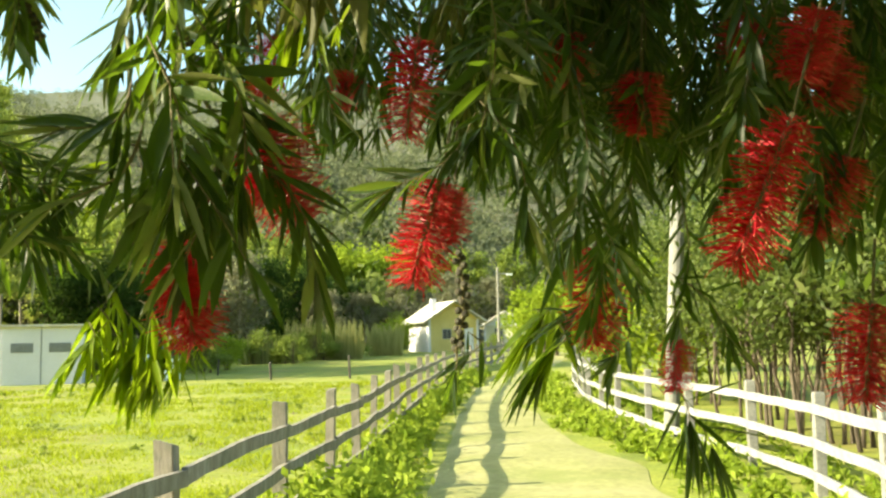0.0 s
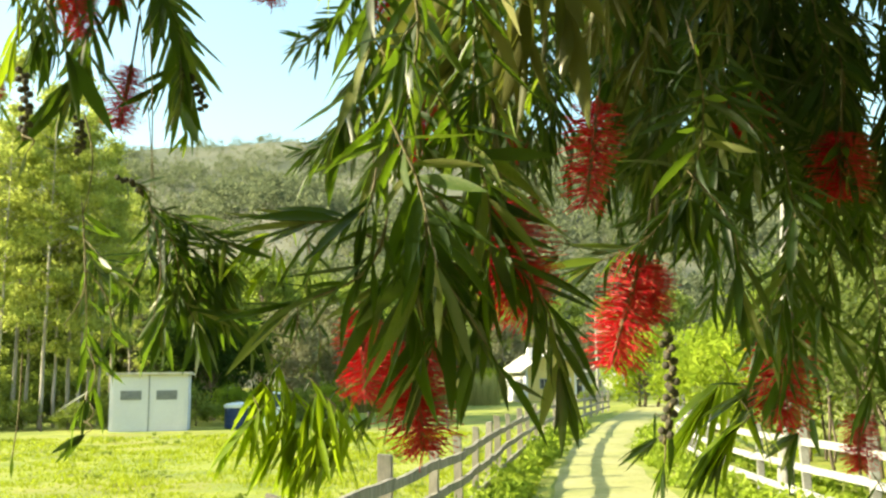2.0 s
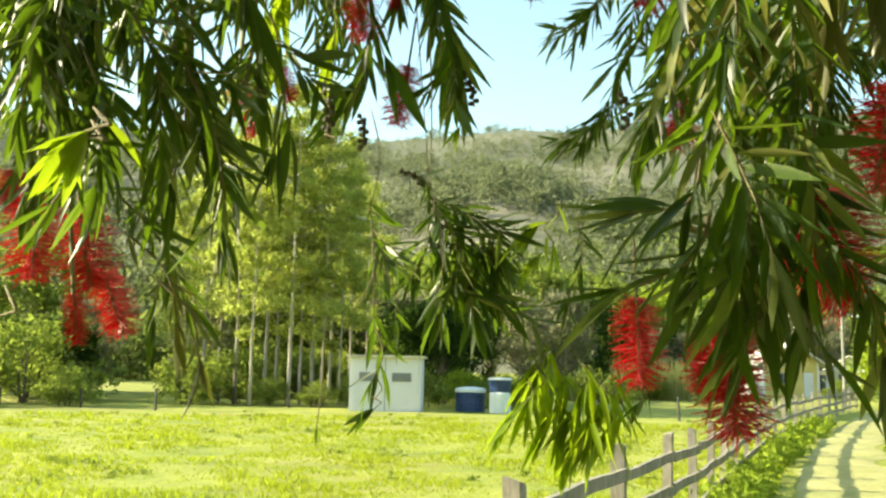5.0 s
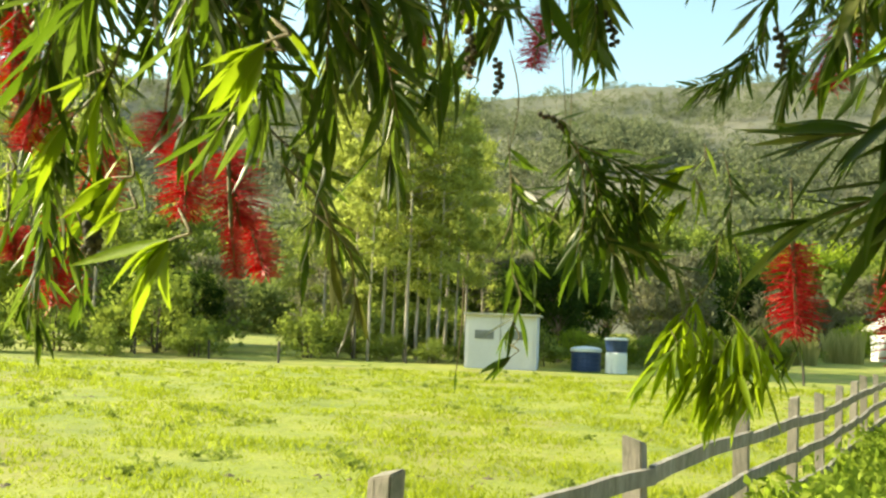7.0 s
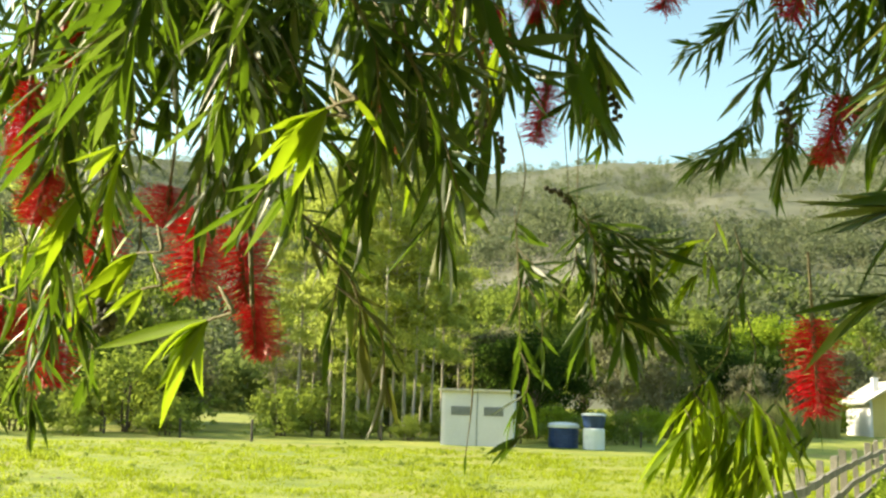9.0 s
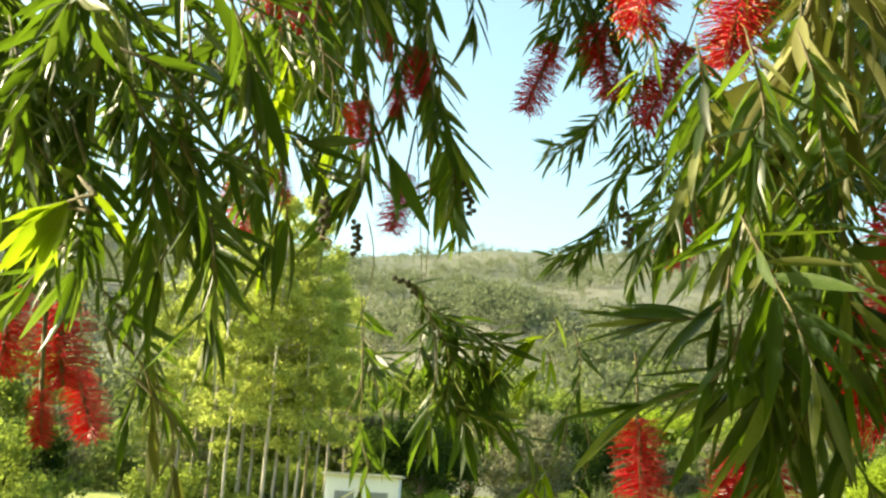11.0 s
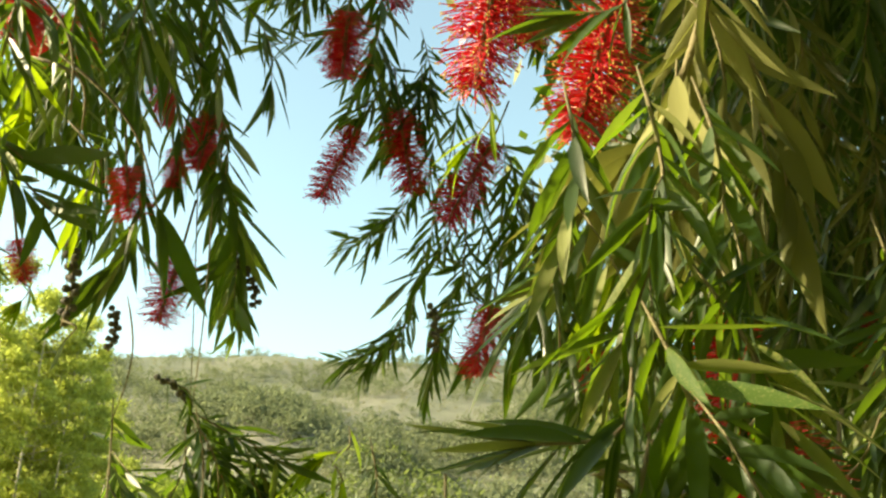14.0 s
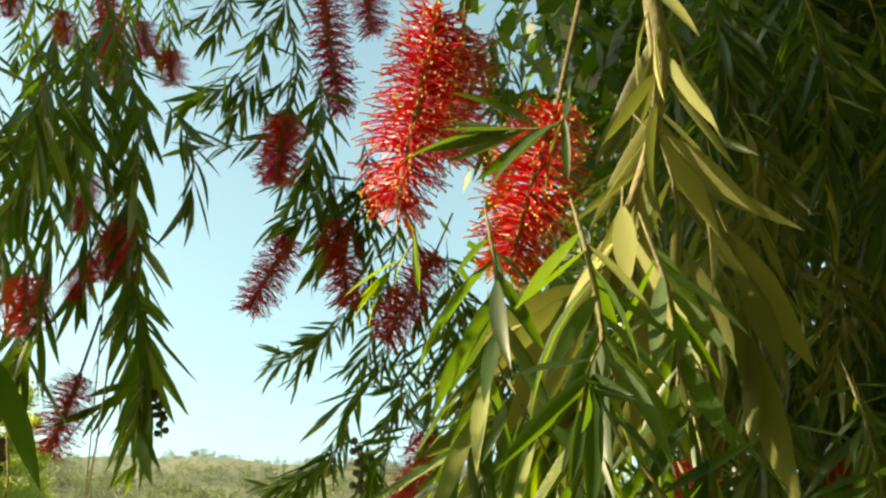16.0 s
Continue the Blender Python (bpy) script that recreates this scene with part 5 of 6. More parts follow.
sprig((-0.539, 0.525, 1.999), (-0.574, 0.520, 1.942), 6, 0.065, young_lit=True, tip=4, spread=25)
sprig((-0.613, 0.612, 1.948), (-0.634, 0.612, 1.898), 6, 0.057, young_lit=True, tip=8, spread=40)
bloom((-0.640, 0.707, 1.974), (-0.647, 0.717, 1.903), 0.024, 0)
bloom((-0.641, 0.763, 1.970), (-0.635, 0.779, 1.901), 0.026, 0)
bloom((-0.755, 0.940, 1.934), (-0.738, 0.961, 1.867), 0.022, 0)
bloom((-0.728, 0.770, 2.014), (-0.735, 0.774, 1.977), 0.026, 0)
bloom((-0.787, 0.746, 1.991), (-0.790, 0.758, 1.923), 0.022, 0)
bloom((-0.917, 0.811, 1.921), (-0.921, 0.827, 1.827), 0.03, 0)
bloom((-0.960, 0.793, 1.908), (-0.959, 0.800, 1.873), 0.028, 0)
bloom((-0.881, 0.733, 2.127), (-0.894, 0.741, 2.054), 0.026, 0)
bloom((-0.830, 0.721, 2.021), (-0.841, 0.723, 1.979), 0.026, 0)
bloom((-0.873, 0.781, 2.192), (-0.877, 0.785, 2.160), 0.026, 0)
sprig((-0.642, 0.505, 2.100), (-0.639, 0.527, 1.986), 35, 0.044, spread=45)
sprig((-0.665, 0.567, 2.142), (-0.662, 0.592, 2.016), 35, 0.044, spread=45)
sprig((-0.632, 0.532, 1.983), (-0.630, 0.554, 1.869), 35, 0.044, spread=45)
sprig((-0.649, 0.592, 2.045), (-0.647, 0.617, 1.919), 35, 0.044, spread=45)
sprig((-0.824, 0.689, 1.954), (-0.821, 0.719, 1.802), 35, 0.044, spread=45)
sprig((-0.535, 0.563, 2.058), (-0.533, 0.586, 1.945), 35, 0.044, spread=45)
# middle boughs with red flowers
sprig((0.144, 0.922, 2.156), (0.141, 0.938, 1.991), 32, 0.061, single=True, spread=78, tip=14)
sprig((0.141, 0.935, 2.018), (0.182, 0.945, 1.916), 16, 0.061, spread=40)
sprig((0.136, 0.936, 2.007), (0.059, 0.943, 1.939), 22, 0.053, spread=45)
bloom((0.102, 0.962, 1.947), (0.072, 0.972, 1.850), 0.028, 0)
bloom((0.116, 0.983, 1.940), (0.112, 0.988, 1.890), 0.017, 0)
bloom((0.079, 1.124, 2.141), (0.062, 1.135, 2.027), 0.03, 2)
capsules((0.118, 0.949, 1.874), (0.113, 0.958, 1.781), 26, 0.0035)
sprig((0.114, 0.958, 1.789), (0.113, 0.960, 1.765), 1, 0.042, tip=8, spread=43, bend=0.001, wide=0.8)
bloom((0.312, 1.348, 1.915), (0.306, 1.360, 1.784), 0.04, 0)
sprig((0.363, 1.457, 1.824), (0.354, 1.463, 1.766), 4, 0.068, tip=12, spread=78)
bloom((0.466, 1.561, 1.789), (0.465, 1.569, 1.709), 0.026, 0)
sprig((0.438, 1.389, 2.005), (0.434, 1.407, 1.821), 22, 0.068, spread=45)
sprig((0.467, 1.325, 2.150), (0.465, 1.338, 2.020), 16, 0.061, spread=35)
sprig((0.432, 1.417, 1.718), (0.449, 1.422, 1.673), 6, 0.114, tip=12, spread=71, bend=0.004, droop=0.2, wide=0.6)
sprig((0.452, 1.421, 1.677), (0.479, 1.425, 1.637), 4, 0.099, tip=7, spread=62, bend=0.004, droop=0.2, wide=0.6)
sprig((0.420, 1.401, 1.886), (0.506, 1.411, 1.788), 16, 0.061, spread=40)
bloom((0.454, 0.987, 2.007), (0.394, 1.001, 1.862), 0.034, 0)
bloom((0.531, 1.041, 1.976), (0.493, 1.048, 1.897), 0.03, 0)
bloom((0.554, 1.056, 1.822), (0.544, 1.066, 1.721), 0.034, 0)
bloom((0.504, 1.026, 2.131), (0.485, 1.032, 2.060), 0.034, 0)
bloom((0.336, 1.129, 2.097), (0.332, 1.136, 2.028), 0.03, 0)
bloom((-0.020, 1.323, 2.160), (-0.036, 1.328, 2.114), 0.028, 0)
sprig((-0.005, 1.327, 2.121), (-0.006, 1.331, 2.083), 3, 0.053, tip=11, spread=71)
sprig((0.190, 1.020, 2.184), (0.171, 1.036, 2.013), 45, 0.065, spread=48)
sprig((0.247, 1.147, 2.221), (0.242, 1.166, 2.027), 45, 0.065, spread=48)
sprig((0.317, 1.270, 2.299), (0.328, 1.291, 2.082), 45, 0.065, spread=48)
sprig((0.396, 1.398, 2.325), (0.386, 1.421, 2.087), 45, 0.065, spread=48)
sprig((0.258, 1.538, 2.225), (0.268, 1.564, 1.964), 45, 0.065, spread=48)
sprig((0.247, 1.032, 2.059), (0.237, 1.049, 1.887), 45, 0.065, spread=48)
sprig((0.313, 1.158, 2.112), (0.318, 1.176, 1.918), 45, 0.065, spread=48)
sprig((0.312, 1.295, 2.045), (0.297, 1.316, 1.829), 45, 0.065, spread=48)
sprig((0.399, 1.555, 2.061), (0.378, 1.580, 1.800), 45, 0.065, spread=48)
sprig((0.416, 1.021, 2.180), (0.415, 1.037, 2.008), 45, 0.065, spread=48)
sprig((0.510, 1.148, 2.216), (0.491, 1.167, 2.022), 45, 0.065, spread=48)
sprig((0.617, 1.271, 2.293), (0.613, 1.292, 2.077), 45, 0.065, spread=48)
sprig((0.726, 1.401, 2.303), (0.742, 1.424, 2.064), 45, 0.065, spread=48)
sprig((0.601, 1.538, 2.237), (0.594, 1.563, 1.976), 45, 0.065, spread=48)
sprig((0.485, 1.032, 2.066), (0.493, 1.049, 1.894), 45, 0.065, spread=48)
sprig((0.595, 1.159, 2.107), (0.586, 1.178, 1.913), 45, 0.065, spread=48)
sprig((0.092, 1.269, 2.303), (0.100, 1.290, 2.087), 45, 0.065, spread=48)
sprig((0.024, 1.396, 2.341), (0.011, 1.419, 2.102), 45, 0.065, spread=48)
sprig((-0.055, 1.520, 2.411), (-0.049, 1.545, 2.150), 45, 0.065, spread=48)
sprig((-0.036, 1.019, 2.188), (-0.049, 1.036, 2.017), 45, 0.065, spread=48)
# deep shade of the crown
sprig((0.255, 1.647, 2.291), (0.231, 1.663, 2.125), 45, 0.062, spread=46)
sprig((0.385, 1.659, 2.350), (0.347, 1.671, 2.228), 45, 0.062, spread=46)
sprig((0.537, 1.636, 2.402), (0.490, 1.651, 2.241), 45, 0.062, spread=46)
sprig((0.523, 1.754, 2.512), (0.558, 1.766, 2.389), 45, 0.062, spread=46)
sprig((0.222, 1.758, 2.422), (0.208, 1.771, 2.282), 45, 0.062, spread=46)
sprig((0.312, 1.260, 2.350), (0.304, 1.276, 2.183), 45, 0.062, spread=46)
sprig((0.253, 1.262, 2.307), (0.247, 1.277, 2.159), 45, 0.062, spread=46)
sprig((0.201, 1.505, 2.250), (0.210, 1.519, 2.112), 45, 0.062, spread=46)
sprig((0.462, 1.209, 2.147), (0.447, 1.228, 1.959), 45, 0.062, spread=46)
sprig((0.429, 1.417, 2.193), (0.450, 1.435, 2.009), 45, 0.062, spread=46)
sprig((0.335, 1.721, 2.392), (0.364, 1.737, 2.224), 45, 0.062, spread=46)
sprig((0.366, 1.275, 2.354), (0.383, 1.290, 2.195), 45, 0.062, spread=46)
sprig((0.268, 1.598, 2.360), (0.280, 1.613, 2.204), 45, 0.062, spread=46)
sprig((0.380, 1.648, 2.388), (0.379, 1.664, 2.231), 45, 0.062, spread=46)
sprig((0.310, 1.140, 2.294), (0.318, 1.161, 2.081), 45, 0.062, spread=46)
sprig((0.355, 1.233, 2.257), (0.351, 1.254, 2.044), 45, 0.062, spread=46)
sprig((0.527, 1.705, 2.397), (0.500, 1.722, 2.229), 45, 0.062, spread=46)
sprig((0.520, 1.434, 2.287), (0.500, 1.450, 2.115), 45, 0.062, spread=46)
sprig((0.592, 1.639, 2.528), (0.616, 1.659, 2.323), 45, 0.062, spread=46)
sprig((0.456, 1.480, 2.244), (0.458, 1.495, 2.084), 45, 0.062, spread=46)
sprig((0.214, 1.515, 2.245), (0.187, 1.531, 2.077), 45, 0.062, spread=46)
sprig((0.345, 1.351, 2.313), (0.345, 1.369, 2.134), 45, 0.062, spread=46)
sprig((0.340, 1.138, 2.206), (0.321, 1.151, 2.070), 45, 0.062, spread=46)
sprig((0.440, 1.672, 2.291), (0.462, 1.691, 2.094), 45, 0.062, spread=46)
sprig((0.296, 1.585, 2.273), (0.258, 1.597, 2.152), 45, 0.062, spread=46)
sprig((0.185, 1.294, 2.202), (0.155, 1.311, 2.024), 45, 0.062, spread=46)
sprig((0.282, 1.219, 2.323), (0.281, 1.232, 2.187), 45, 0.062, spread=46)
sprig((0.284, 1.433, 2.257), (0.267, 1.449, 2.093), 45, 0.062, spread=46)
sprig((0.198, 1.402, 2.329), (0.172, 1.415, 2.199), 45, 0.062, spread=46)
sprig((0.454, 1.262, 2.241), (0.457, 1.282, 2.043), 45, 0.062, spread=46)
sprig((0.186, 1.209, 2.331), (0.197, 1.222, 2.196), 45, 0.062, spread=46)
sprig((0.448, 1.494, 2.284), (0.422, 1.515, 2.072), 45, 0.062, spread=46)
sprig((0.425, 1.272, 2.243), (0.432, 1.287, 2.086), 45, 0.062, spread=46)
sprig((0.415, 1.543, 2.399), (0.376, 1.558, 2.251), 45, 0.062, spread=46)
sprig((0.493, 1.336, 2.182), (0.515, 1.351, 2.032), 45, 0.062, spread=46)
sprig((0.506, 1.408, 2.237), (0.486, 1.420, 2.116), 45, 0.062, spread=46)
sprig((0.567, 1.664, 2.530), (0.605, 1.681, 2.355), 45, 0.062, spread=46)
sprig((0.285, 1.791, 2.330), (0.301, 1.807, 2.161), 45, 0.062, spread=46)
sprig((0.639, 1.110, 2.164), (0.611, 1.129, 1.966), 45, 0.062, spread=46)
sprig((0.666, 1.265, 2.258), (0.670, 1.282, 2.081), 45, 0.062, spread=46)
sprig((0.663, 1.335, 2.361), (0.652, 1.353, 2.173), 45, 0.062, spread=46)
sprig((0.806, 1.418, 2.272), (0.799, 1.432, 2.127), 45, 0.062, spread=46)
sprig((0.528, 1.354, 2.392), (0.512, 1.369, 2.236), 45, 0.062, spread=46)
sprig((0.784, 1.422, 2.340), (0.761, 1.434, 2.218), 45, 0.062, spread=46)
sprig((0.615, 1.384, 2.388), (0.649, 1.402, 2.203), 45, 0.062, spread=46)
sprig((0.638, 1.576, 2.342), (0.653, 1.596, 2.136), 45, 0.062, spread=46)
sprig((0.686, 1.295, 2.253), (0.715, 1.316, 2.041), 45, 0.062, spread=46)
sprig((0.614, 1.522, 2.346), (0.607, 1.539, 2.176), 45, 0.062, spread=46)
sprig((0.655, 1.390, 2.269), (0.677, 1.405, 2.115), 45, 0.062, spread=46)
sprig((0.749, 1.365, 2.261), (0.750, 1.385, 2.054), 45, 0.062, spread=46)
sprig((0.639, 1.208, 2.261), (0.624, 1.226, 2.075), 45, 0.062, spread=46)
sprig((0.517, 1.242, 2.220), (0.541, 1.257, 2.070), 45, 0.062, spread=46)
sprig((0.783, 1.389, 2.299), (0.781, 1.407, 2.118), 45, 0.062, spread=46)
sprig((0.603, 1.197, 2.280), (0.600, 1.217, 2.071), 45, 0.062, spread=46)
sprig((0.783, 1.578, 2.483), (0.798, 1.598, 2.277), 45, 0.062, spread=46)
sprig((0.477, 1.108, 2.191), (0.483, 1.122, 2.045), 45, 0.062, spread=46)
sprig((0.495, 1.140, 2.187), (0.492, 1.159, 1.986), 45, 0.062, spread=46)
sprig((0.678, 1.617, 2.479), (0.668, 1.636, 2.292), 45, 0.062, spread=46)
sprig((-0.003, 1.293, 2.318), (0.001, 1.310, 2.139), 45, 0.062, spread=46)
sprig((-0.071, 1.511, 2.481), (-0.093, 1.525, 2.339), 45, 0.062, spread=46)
sprig((0.197, 1.518, 2.418), (0.191, 1.535, 2.238), 45, 0.062, spread=46)
sprig((-0.049, 1.534, 2.409), (-0.051, 1.552, 2.219), 45, 0.062, spread=46)
sprig((0.104, 1.475, 2.454), (0.108, 1.489, 2.305), 45, 0.062, spread=46)
sprig((-0.060, 1.345, 2.304), (-0.049, 1.365, 2.101), 45, 0.062, spread=46)
sprig((0.113, 1.309, 2.280), (0.131, 1.325, 2.118), 45, 0.062, spread=46)
sprig((0.161, 1.165, 2.227), (0.135, 1.178, 2.087), 45, 0.062, spread=46)
sprig((0.182, 1.416, 2.379), (0.164, 1.432, 2.212), 45, 0.062, spread=46)
sprig((0.028, 1.394, 2.383), (0.030, 1.414, 2.178), 45, 0.062, spread=46)
sprig((0.105, 1.532, 2.366), (0.142, 1.551, 2.182), 45, 0.062, spread=46)
sprig((-0.051, 1.583, 2.399), (-0.020, 1.600, 2.224), 45, 0.062, spread=46)
sprig((-0.666, 0.635, 2.203), (-0.672, 0.647, 2.127), 45, 0.048, spread=46)
sprig((-0.557, 0.486, 2.076), (-0.574, 0.497, 1.973), 45, 0.048, spread=46)
sprig((-0.676, 0.585, 2.169), (-0.687, 0.603, 2.048), 45, 0.048, spread=46)
sprig((-0.616, 0.512, 2.131), (-0.616, 0.528, 2.048), 45, 0.048, spread=46)
sprig((-0.623, 0.558, 2.126), (-0.626, 0.579, 2.009), 45, 0.048, spread=46)
sprig((-0.359, 0.502, 2.081), (-0.370, 0.524, 1.933), 28, 0.048, spread=46)
sprig((-0.329, 0.545, 2.031), (-0.325, 0.561, 1.958), 20, 0.048, spread=46)
sprig((-0.343, 0.549, 2.080), (-0.356, 0.561, 1.984), 26, 0.048, spread=46)
sprig((-0.379, 0.594, 2.216), (-0.370, 0.625, 2.128), 45, 0.048, spread=46)
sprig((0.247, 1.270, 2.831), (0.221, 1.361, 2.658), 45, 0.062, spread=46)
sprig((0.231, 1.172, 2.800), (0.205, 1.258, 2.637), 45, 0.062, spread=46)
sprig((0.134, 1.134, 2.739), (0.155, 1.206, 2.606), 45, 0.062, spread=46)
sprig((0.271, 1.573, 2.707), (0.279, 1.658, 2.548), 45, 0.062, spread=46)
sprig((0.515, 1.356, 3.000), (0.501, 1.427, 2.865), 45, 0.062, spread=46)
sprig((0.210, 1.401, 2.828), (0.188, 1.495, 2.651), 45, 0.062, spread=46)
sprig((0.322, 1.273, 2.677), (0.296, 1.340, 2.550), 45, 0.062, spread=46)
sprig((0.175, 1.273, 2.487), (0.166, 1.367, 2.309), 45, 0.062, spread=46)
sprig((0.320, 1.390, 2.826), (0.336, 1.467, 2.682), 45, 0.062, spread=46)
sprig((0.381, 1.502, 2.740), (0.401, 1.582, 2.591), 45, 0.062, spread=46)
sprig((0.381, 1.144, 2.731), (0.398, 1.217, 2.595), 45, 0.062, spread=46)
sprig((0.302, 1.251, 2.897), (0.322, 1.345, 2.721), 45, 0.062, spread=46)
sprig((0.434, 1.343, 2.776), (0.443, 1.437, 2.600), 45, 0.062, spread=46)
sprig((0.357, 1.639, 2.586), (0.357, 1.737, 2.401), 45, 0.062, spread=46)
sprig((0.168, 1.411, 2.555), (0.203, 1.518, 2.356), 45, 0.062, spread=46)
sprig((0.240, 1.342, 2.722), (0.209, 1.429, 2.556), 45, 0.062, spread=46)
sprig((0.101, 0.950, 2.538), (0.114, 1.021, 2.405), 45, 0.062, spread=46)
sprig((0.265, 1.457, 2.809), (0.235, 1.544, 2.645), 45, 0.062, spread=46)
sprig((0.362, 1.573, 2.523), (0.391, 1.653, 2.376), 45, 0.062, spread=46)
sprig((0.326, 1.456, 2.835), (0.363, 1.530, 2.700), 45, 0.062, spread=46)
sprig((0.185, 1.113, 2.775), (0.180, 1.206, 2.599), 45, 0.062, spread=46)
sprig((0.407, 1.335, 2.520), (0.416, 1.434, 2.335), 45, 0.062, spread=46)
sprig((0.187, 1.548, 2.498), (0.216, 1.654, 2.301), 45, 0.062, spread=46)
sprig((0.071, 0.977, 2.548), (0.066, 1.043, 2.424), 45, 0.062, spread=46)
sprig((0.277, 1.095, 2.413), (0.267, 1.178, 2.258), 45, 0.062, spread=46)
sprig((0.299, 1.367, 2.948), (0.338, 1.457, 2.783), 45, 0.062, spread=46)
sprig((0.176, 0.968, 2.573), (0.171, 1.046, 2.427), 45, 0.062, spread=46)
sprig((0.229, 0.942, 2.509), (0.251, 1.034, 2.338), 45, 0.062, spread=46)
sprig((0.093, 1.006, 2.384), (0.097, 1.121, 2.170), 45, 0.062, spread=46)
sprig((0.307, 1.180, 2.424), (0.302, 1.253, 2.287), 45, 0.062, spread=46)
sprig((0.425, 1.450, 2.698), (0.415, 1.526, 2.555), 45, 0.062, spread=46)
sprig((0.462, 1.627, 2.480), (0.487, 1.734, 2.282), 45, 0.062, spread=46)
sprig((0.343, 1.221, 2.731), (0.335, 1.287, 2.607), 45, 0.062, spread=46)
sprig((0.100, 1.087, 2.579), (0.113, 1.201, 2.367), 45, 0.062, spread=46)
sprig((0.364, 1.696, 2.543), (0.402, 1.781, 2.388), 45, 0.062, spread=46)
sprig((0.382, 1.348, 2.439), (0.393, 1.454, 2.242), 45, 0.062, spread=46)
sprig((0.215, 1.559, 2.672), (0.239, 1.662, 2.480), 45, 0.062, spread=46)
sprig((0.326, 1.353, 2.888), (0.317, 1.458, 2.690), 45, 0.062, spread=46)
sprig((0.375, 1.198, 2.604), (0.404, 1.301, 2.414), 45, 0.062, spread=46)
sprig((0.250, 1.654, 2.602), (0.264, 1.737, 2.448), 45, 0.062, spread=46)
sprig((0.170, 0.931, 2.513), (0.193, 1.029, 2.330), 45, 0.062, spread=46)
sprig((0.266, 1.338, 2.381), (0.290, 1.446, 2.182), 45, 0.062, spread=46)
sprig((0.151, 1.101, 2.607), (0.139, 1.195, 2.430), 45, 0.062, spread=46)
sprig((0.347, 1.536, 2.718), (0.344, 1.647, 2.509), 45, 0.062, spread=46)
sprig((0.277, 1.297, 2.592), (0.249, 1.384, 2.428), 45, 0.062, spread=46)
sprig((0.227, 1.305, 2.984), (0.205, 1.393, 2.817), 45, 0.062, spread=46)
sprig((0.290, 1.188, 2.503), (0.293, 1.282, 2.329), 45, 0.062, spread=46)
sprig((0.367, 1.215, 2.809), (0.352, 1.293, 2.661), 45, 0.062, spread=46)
bloom((0.269, 1.222, 2.176), (0.261, 1.228, 2.112), 0.03, 0)
bloom((0.498, 1.220, 2.193), (0.490, 1.227, 2.129), 0.034, 0)
bloom((0.562, 1.128, 2.112), (0.548, 1.134, 2.054), 0.034, 0)
bloom((-0.465, 0.776, 2.266), (-0.475, 0.784, 2.234), 0.026, 0)
bloom((-0.461, 0.826, 2.281), (-0.477, 0.834, 2.246), 0.026, 0)
# fuller dark sprays against the sky
sprig((-0.344, 1.439, 2.816), (-0.355, 1.510, 2.682), 22, 0.076, spread=45)
sprig((-0.275, 1.512, 2.684), (-0.307, 1.563, 2.586), 22, 0.072, spread=45)
sprig((-0.144, 1.517, 2.536), (-0.135, 1.586, 2.409), 29, 0.068, spread=45)
sprig((-0.103, 1.496, 2.473), (-0.132, 1.583, 2.308), 29, 0.068, spread=45)
sprig((-0.167, 1.589, 2.401), (-0.197, 1.667, 2.251), 29, 0.068, spread=42)
sprig((-0.074, 1.447, 2.355), (-0.093, 1.520, 2.216), 29, 0.068, spread=45)
sprig((-0.310, 1.733, 2.352), (-0.396, 1.772, 2.273), 22, 0.076, spread=32)
sprig((-0.275, 1.734, 2.353), (-0.274, 1.791, 2.246), 22, 0.076, spread=32)
sprig((-0.224, 1.661, 2.473), (-0.309, 1.707, 2.380), 12, 0.076, spread=25)
sprig((-0.339, 1.501, 2.656), (-0.371, 1.532, 2.597), 16, 0.068, spread=40)
bloom((-0.161, 1.537, 2.286), (-0.189, 1.581, 2.200), 0.03, 0)
sprig((-0.077, 1.315, 2.815), (-0.137, 1.371, 2.704), 19, 0.068, spread=40)
sprig((-0.058, 1.407, 2.855), (-0.090, 1.485, 2.707), 25, 0.068, spread=42)
# long leaves by the pale stem, sunlit through their paler colour
sprig((0.006, 0.783, 2.372), (-0.006, 0.866, 2.216), 12, 0.074, spread=36, lit_tone=True, wide=1.25, r=0.0042, tip=2, single=True)
sprig((-0.013, 0.856, 2.235), (-0.056, 0.889, 2.169), 8, 0.066, spread=24, lit_tone=True, wide=1.35, tip=4, single=True)
sprig((-0.019, 0.890, 2.170), (-0.078, 0.918, 2.113), 8, 0.063, spread=24, lit_tone=True, wide=1.35, tip=4, single=True)
sprig((0.004, 0.870, 2.210), (-0.001, 0.913, 2.128), 9, 0.059, spread=38, lit_tone=True, wide=1.35, tip=3, single=True)
sprig((-0.002, 0.815, 2.269), (-0.041, 0.834, 2.230), 5, 0.064, spread=24, lit_tone=True, wide=1.3, tip=3, single=True)
sprig((0.023, 0.829, 2.245), (0.043, 0.847, 2.214), 1, 0.121, spread=8, lit_tone=True, wide=0.9, tip=1, single=True)
sprig((0.032, 0.833, 2.239), (0.047, 0.842, 2.223), 0, 0.046, spread=10, lit_tone=True, wide=1.3, tip=1, single=True)
sprig((0.003, 0.932, 2.135), (0.011, 0.949, 2.105), 3, 0.042, spread=30, young_lit=True, tip=5)
bloom((-0.369, 1.390, 2.692), (-0.382, 1.434, 2.609), 0.033, 0)
# long dark leaves close by
sprig((-0.066, 0.633, 1.939), (-0.040, 0.654, 1.894), 11, 0.059, spread=32)
sprig((-0.069, 0.633, 1.936), (-0.079, 0.645, 1.892), 11, 0.059, spread=30)
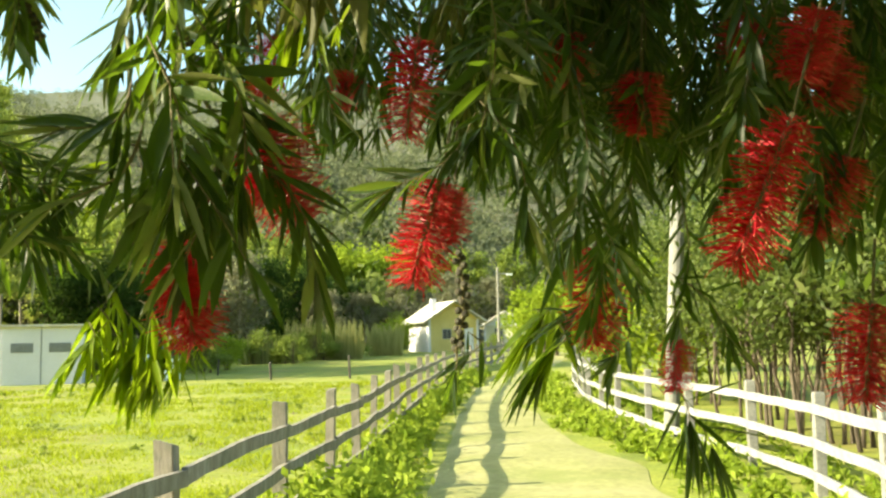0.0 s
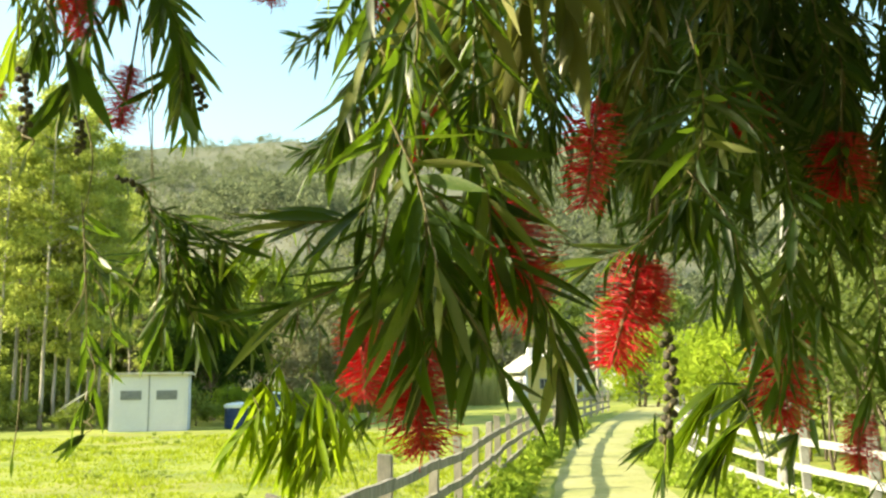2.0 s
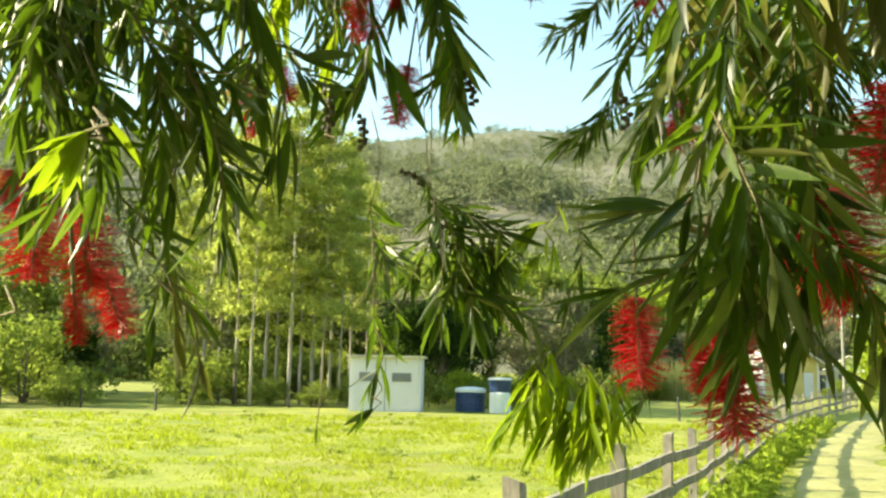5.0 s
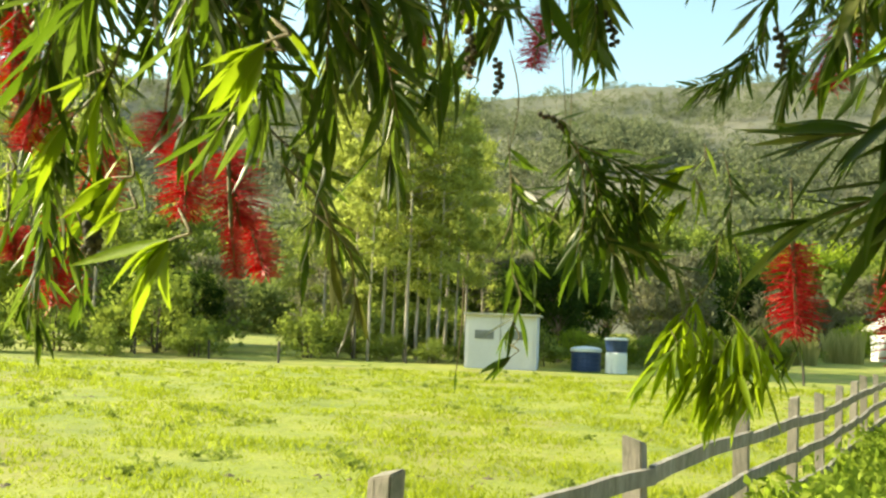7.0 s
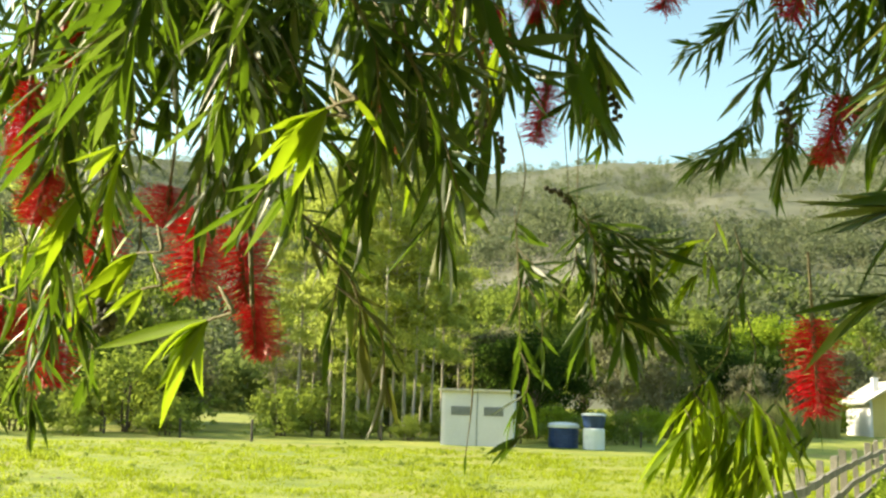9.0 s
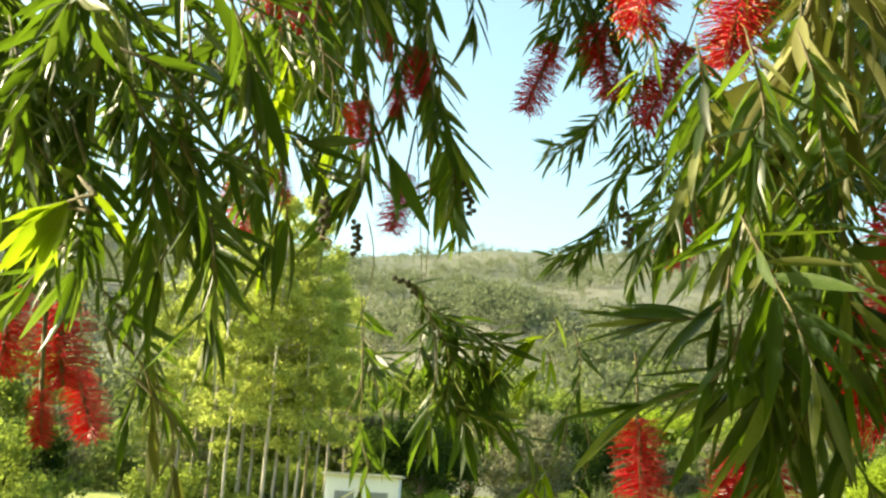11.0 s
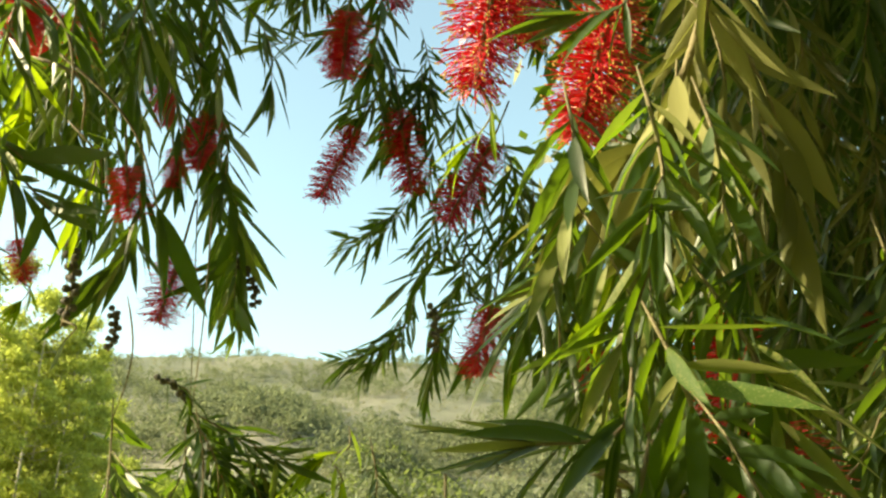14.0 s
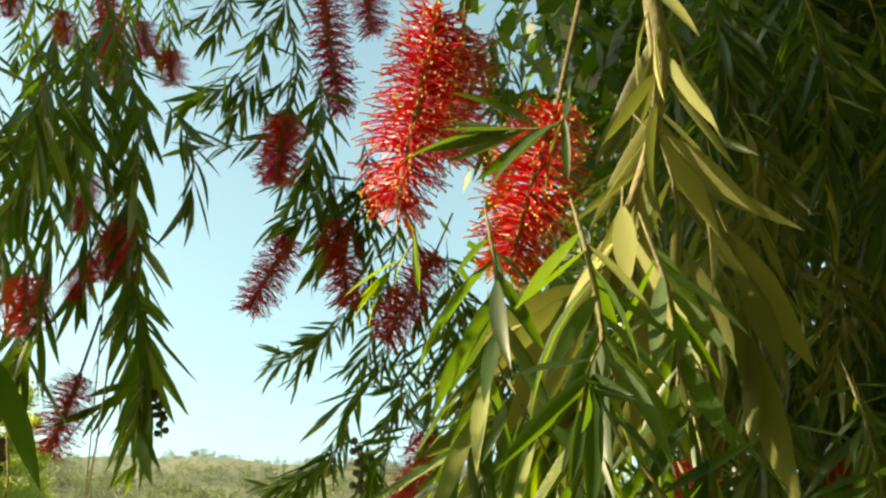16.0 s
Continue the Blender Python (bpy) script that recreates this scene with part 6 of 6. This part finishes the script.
# sunlit upper spray, its sunlight put into the bright young-leaf tint
sprig((-0.921, 1.530, 3.193), (-0.903, 1.650, 2.971), 28, 0.061, spread=45, young_lit=True)
sprig((-0.884, 1.589, 3.299), (-0.865, 1.715, 3.064), 28, 0.061, spread=45, young_lit=True)
sprig((-0.779, 1.561, 3.254), (-0.760, 1.684, 3.025), 28, 0.061, spread=45, young_lit=True)
sprig((-0.741, 1.628, 3.342), (-0.721, 1.759, 3.100), 28, 0.061, spread=45, young_lit=True)
sprig((-0.973, 1.647, 3.395), (-0.953, 1.781, 3.146), 28, 0.061, spread=45, young_lit=True)
bloom((-0.940, 1.572, 3.113), (-0.944, 1.601, 3.059), 0.028, 0)
bloom((-0.892, 1.674, 3.138), (-0.883, 1.705, 3.082), 0.026, 0)
bloom((-0.776, 1.659, 3.070), (-0.770, 1.703, 2.988), 0.028, 0)
# leaf fans under the shaded boughs, the lit ones in the bright young-leaf tint
sprig((0.260, 1.355, 1.835), (0.255, 1.360, 1.789), 4, 0.116, spread=34, tip=14, droop=0.4, wide=0.85)
sprig((0.255, 1.347, 1.816), (0.252, 1.351, 1.778), 3, 0.107, spread=36, tip=10, young_lit=True, droop=0.4, wide=0.8)
sprig((0.277, 1.353, 1.854), (0.271, 1.356, 1.823), 6, 0.070, spread=45)
sprig((0.039, 1.400, 2.040), (0.036, 1.404, 2.012), 2, 0.087, spread=42, tip=9)
sprig((-0.046, 1.004, 2.177), (-0.039, 1.011, 2.138), 6, 0.085, spread=36, tip=10, young_lit=True, droop=0.3, wide=0.8)
sprig((-0.065, 1.369, 2.116), (-0.051, 1.375, 2.097), 0, 0.058, spread=40, tip=8)
sprig((0.255, 1.465, 1.876), (0.252, 1.471, 1.830), 6, 0.128, spread=36, tip=16, young_lit=True, droop=0.3, wide=0.75)
sprig((0.130, 1.166, 1.803), (0.132, 1.170, 1.776), 2, 0.046, spread=34, tip=7)
# twigs among the shaded boughs, sunlight put into their pale colour
sprig((0.098, 0.933, 2.376), (0.117, 0.984, 2.282), 25, 0.053, spread=45, lit_tone=True)
sprig((0.154, 1.002, 2.357), (0.141, 1.060, 2.248), 25, 0.053, spread=45, lit_tone=True)
sprig((0.206, 1.074, 2.333), (0.217, 1.131, 2.226), 25, 0.053, spread=45, lit_tone=True)
sprig((0.132, 1.050, 2.264), (0.114, 1.104, 2.163), 25, 0.053, spread=45, lit_tone=True)
sprig((0.249, 1.069, 2.452), (0.262, 1.134, 2.330), 25, 0.053, spread=45, lit_tone=True)
sprig((0.065, 0.934, 2.264), (0.074, 0.982, 2.176), 25, 0.053, spread=45, lit_tone=True)
# dense twigs under the crown
sprig((-0.531, 0.644, 2.169), (-0.525, 0.658, 2.084), 45, 0.048, spread=46)
sprig((-0.421, 1.098, 2.043), (-0.429, 1.141, 1.911), 19, 0.05, spread=71, tip=5)
sprig((-0.325, 0.428, 2.058), (-0.284, 0.452, 2.014), 12, 0.049, spread=40)
sprig((-0.350, 0.434, 2.022), (-0.315, 0.457, 1.979), 12, 0.049, spread=40)
# dense dark twigs beside the viewer
sprig((-0.446, 0.552, 2.130), (-0.466, 0.562, 2.056), 40, 0.047, spread=52)
sprig((-0.402, 0.372, 2.036), (-0.416, 0.385, 1.958), 40, 0.041, spread=52)
sprig((-0.433, 0.499, 2.123), (-0.432, 0.520, 2.038), 40, 0.047, spread=52)
sprig((-0.467, 0.440, 2.120), (-0.462, 0.459, 2.047), 40, 0.047, spread=52)
sprig((-0.352, 0.406, 2.072), (-0.366, 0.414, 2.014), 40, 0.041, spread=52)
sprig((-0.522, 0.489, 2.141), (-0.523, 0.505, 2.076), 40, 0.047, spread=52)
sprig((-0.458, 0.486, 2.068), (-0.444, 0.507, 2.007), 40, 0.047, spread=52)
sprig((-0.469, 0.523, 2.117), (-0.454, 0.547, 2.045), 40, 0.047, spread=52)
sprig((-0.480, 0.432, 2.119), (-0.495, 0.447, 2.035), 40, 0.047, spread=52)
sprig((-0.405, 0.427, 2.040), (-0.410, 0.445, 1.958), 40, 0.041, spread=52)
sprig((-0.451, 0.497, 2.136), (-0.441, 0.520, 2.061), 40, 0.047, spread=52)
# leafy sprays hanging from above
sprig((-0.537, 0.476, 2.145), (-0.542, 0.492, 2.073), 28, 0.049, spread=44, wide=1.1)
sprig((-0.549, 0.508, 2.160), (-0.556, 0.530, 2.060), 28, 0.045, spread=44, wide=1.1)
sprig((-0.541, 0.522, 2.174), (-0.532, 0.551, 2.070), 28, 0.054, spread=44, wide=1.1)
sprig((-0.496, 0.484, 2.152), (-0.501, 0.502, 2.070), 28, 0.050, spread=44, wide=1.1)
sprig((-0.471, 0.480, 2.137), (-0.465, 0.507, 2.035), 28, 0.047, spread=44, wide=1.1)
sprig((-0.493, 0.524, 2.164), (-0.503, 0.544, 2.068), 28, 0.047, spread=44, wide=1.1)
sprig((-0.492, 0.551, 2.181), (-0.492, 0.574, 2.087), 28, 0.047, spread=44, wide=1.1)
sprig((-0.405, 0.469, 2.118), (-0.404, 0.491, 2.030), 28, 0.040, spread=44, wide=1.1)
sprig((-0.449, 0.536, 2.173), (-0.444, 0.560, 2.082), 28, 0.047, spread=44, wide=1.1)
sprig((-0.409, 0.523, 2.155), (-0.412, 0.544, 2.067), 28, 0.041, spread=44, wide=1.1)
sprig((-0.463, 0.615, 2.218), (-0.458, 0.647, 2.094), 28, 0.060, spread=44, wide=1.1)
sprig((-0.432, 0.605, 2.200), (-0.437, 0.626, 2.107), 28, 0.051, spread=44, wide=1.1)
sprig((-0.394, 0.567, 2.180), (-0.392, 0.592, 2.081), 28, 0.044, spread=44, wide=1.1)
sprig((-0.359, 0.544, 2.151), (-0.367, 0.558, 2.081), 28, 0.046, spread=44, wide=1.1)
sprig((-0.373, 0.595, 2.193), (-0.381, 0.621, 2.075), 28, 0.047, spread=44, wide=1.1)
sprig((-0.404, 0.617, 2.171), (-0.388, 0.650, 2.089), 24, 0.049, spread=40, wide=1.2)
sprig((-0.376, 0.624, 2.166), (-0.348, 0.655, 2.097), 22, 0.049, spread=36, wide=1.2)
sprig((-0.385, 0.680, 2.157), (-0.323, 0.723, 2.072), 12, 0.059, spread=28, wide=1.15)
sprig((-0.418, 0.636, 2.109), (-0.404, 0.668, 2.030), 18, 0.046, spread=42, wide=1.1)
sprig((-0.425, 0.683, 2.125), (-0.412, 0.708, 2.065), 10, 0.043, spread=40, young_lit=True)
sprig((-0.419, 0.779, 2.164), (-0.407, 0.798, 2.117), 6, 0.046, spread=36, young_lit=True, wide=0.8)
sprig((-0.733, 1.244, 2.683), (-0.701, 1.323, 2.507), 22, 0.071, spread=40)
sprig((-0.665, 1.277, 2.617), (-0.633, 1.356, 2.441), 22, 0.071, spread=40)
sprig((-0.605, 1.250, 2.687), (-0.588, 1.322, 2.524), 22, 0.071, spread=40)
sprig((-0.760, 1.320, 2.505), (-0.728, 1.386, 2.356), 22, 0.071, spread=40)
sprig((-0.555, 1.247, 2.703), (-0.537, 1.307, 2.567), 22, 0.071, spread=40)
sprig((-0.693, 1.338, 2.473), (-0.703, 1.391, 2.350), 22, 0.071, spread=40)
sprig((-0.644, 1.231, 2.727), (-0.650, 1.284, 2.604), 22, 0.071, spread=40)
sprig((-0.370, 0.647, 2.126), (-0.345, 0.664, 2.091), 2, 0.082, spread=14, tip=2, wide=1.0)
sprig((-0.392, 0.578, 2.134), (-0.381, 0.601, 2.076), 16, 0.051, spread=38, wide=1.1)
# sunlit leaves of the near cluster, some paled for the sun, and strings of capsules
sprig((-0.089, 0.646, 1.916), (-0.065, 0.653, 1.898), 3, 0.042, spread=26, lit_tone=True, wide=1.25, tip=3)
sprig((-0.093, 0.634, 1.920), (-0.082, 0.641, 1.890), 3, 0.040, spread=24, tip=3, wide=1.2)
capsules((-0.499, 0.965, 2.149), (-0.500, 0.975, 2.081), 18, 0.0036)
sprig((-0.501, 0.973, 2.087), (-0.497, 0.978, 2.069), 0, 0.036, spread=34, tip=5)
capsules((-0.556, 0.527, 1.871), (-0.558, 0.528, 1.852), 12, 0.003)
capsules((-0.218, 1.232, 2.183), (-0.216, 1.240, 2.133), 12, 0.0038)
# leaves hanging high beside the sky
sprig((-0.461, 0.693, 2.249), (-0.452, 0.726, 2.166), 26, 0.046, spread=42)
sprig((-0.533, 0.832, 2.367), (-0.521, 0.878, 2.252), 26, 0.050, spread=42)
sprig((-0.410, 0.697, 2.257), (-0.401, 0.731, 2.171), 26, 0.046, spread=42)
sprig((-0.512, 0.917, 2.435), (-0.507, 0.970, 2.300), 26, 0.056, spread=42)
sprig((-0.495, 0.961, 2.468), (-0.492, 1.010, 2.342), 26, 0.059, spread=42)
sprig((-0.609, 0.932, 2.362), (-0.616, 0.969, 2.262), 26, 0.056, spread=42)
sprig((-0.592, 0.981, 2.381), (-0.577, 1.017, 2.292), 26, 0.059, spread=42)
sprig((-0.525, 1.076, 2.580), (-0.519, 1.123, 2.458), 26, 0.069, spread=42)
sprig((-0.422, 0.685, 2.171), (-0.406, 0.705, 2.124), 8, 0.045, spread=40, young_lit=True)
bloom((-0.617, 0.967, 2.407), (-0.576, 0.983, 2.382), 0.020, 0)
# small dark sprays round the far flowers
sprig((-0.439, 1.466, 2.928), (-0.482, 1.532, 2.800), 25, 0.057, spread=44)
sprig((-0.394, 1.476, 2.913), (-0.410, 1.538, 2.795), 25, 0.057, spread=44)
sprig((-0.474, 1.498, 2.864), (-0.536, 1.518, 2.823), 25, 0.057, spread=44)
sprig((-0.357, 1.548, 2.780), (-0.409, 1.614, 2.653), 25, 0.057, spread=44)
sprig((-0.312, 1.579, 2.726), (-0.354, 1.649, 2.591), 25, 0.057, spread=44)
sprig((-0.267, 1.593, 2.704), (-0.283, 1.672, 2.554), 25, 0.057, spread=44)
sprig((-0.283, 1.651, 2.593), (-0.353, 1.712, 2.473), 25, 0.057, spread=44)
sprig((-0.230, 1.648, 2.603), (-0.255, 1.723, 2.460), 25, 0.057, spread=44)
sprig((-0.318, 1.688, 2.522), (-0.406, 1.719, 2.456), 25, 0.057, spread=44)
sprig((-0.395, 1.425, 3.007), (-0.439, 1.474, 2.912), 25, 0.057, spread=44)
sprig((-0.502, 1.422, 3.005), (-0.519, 1.472, 2.910), 25, 0.057, spread=44)
sprig((-0.213, 1.615, 2.666), (-0.193, 1.691, 2.525), 25, 0.057, spread=44)
sprig((-0.175, 1.692, 2.526), (-0.236, 1.766, 2.382), 25, 0.057, spread=44)
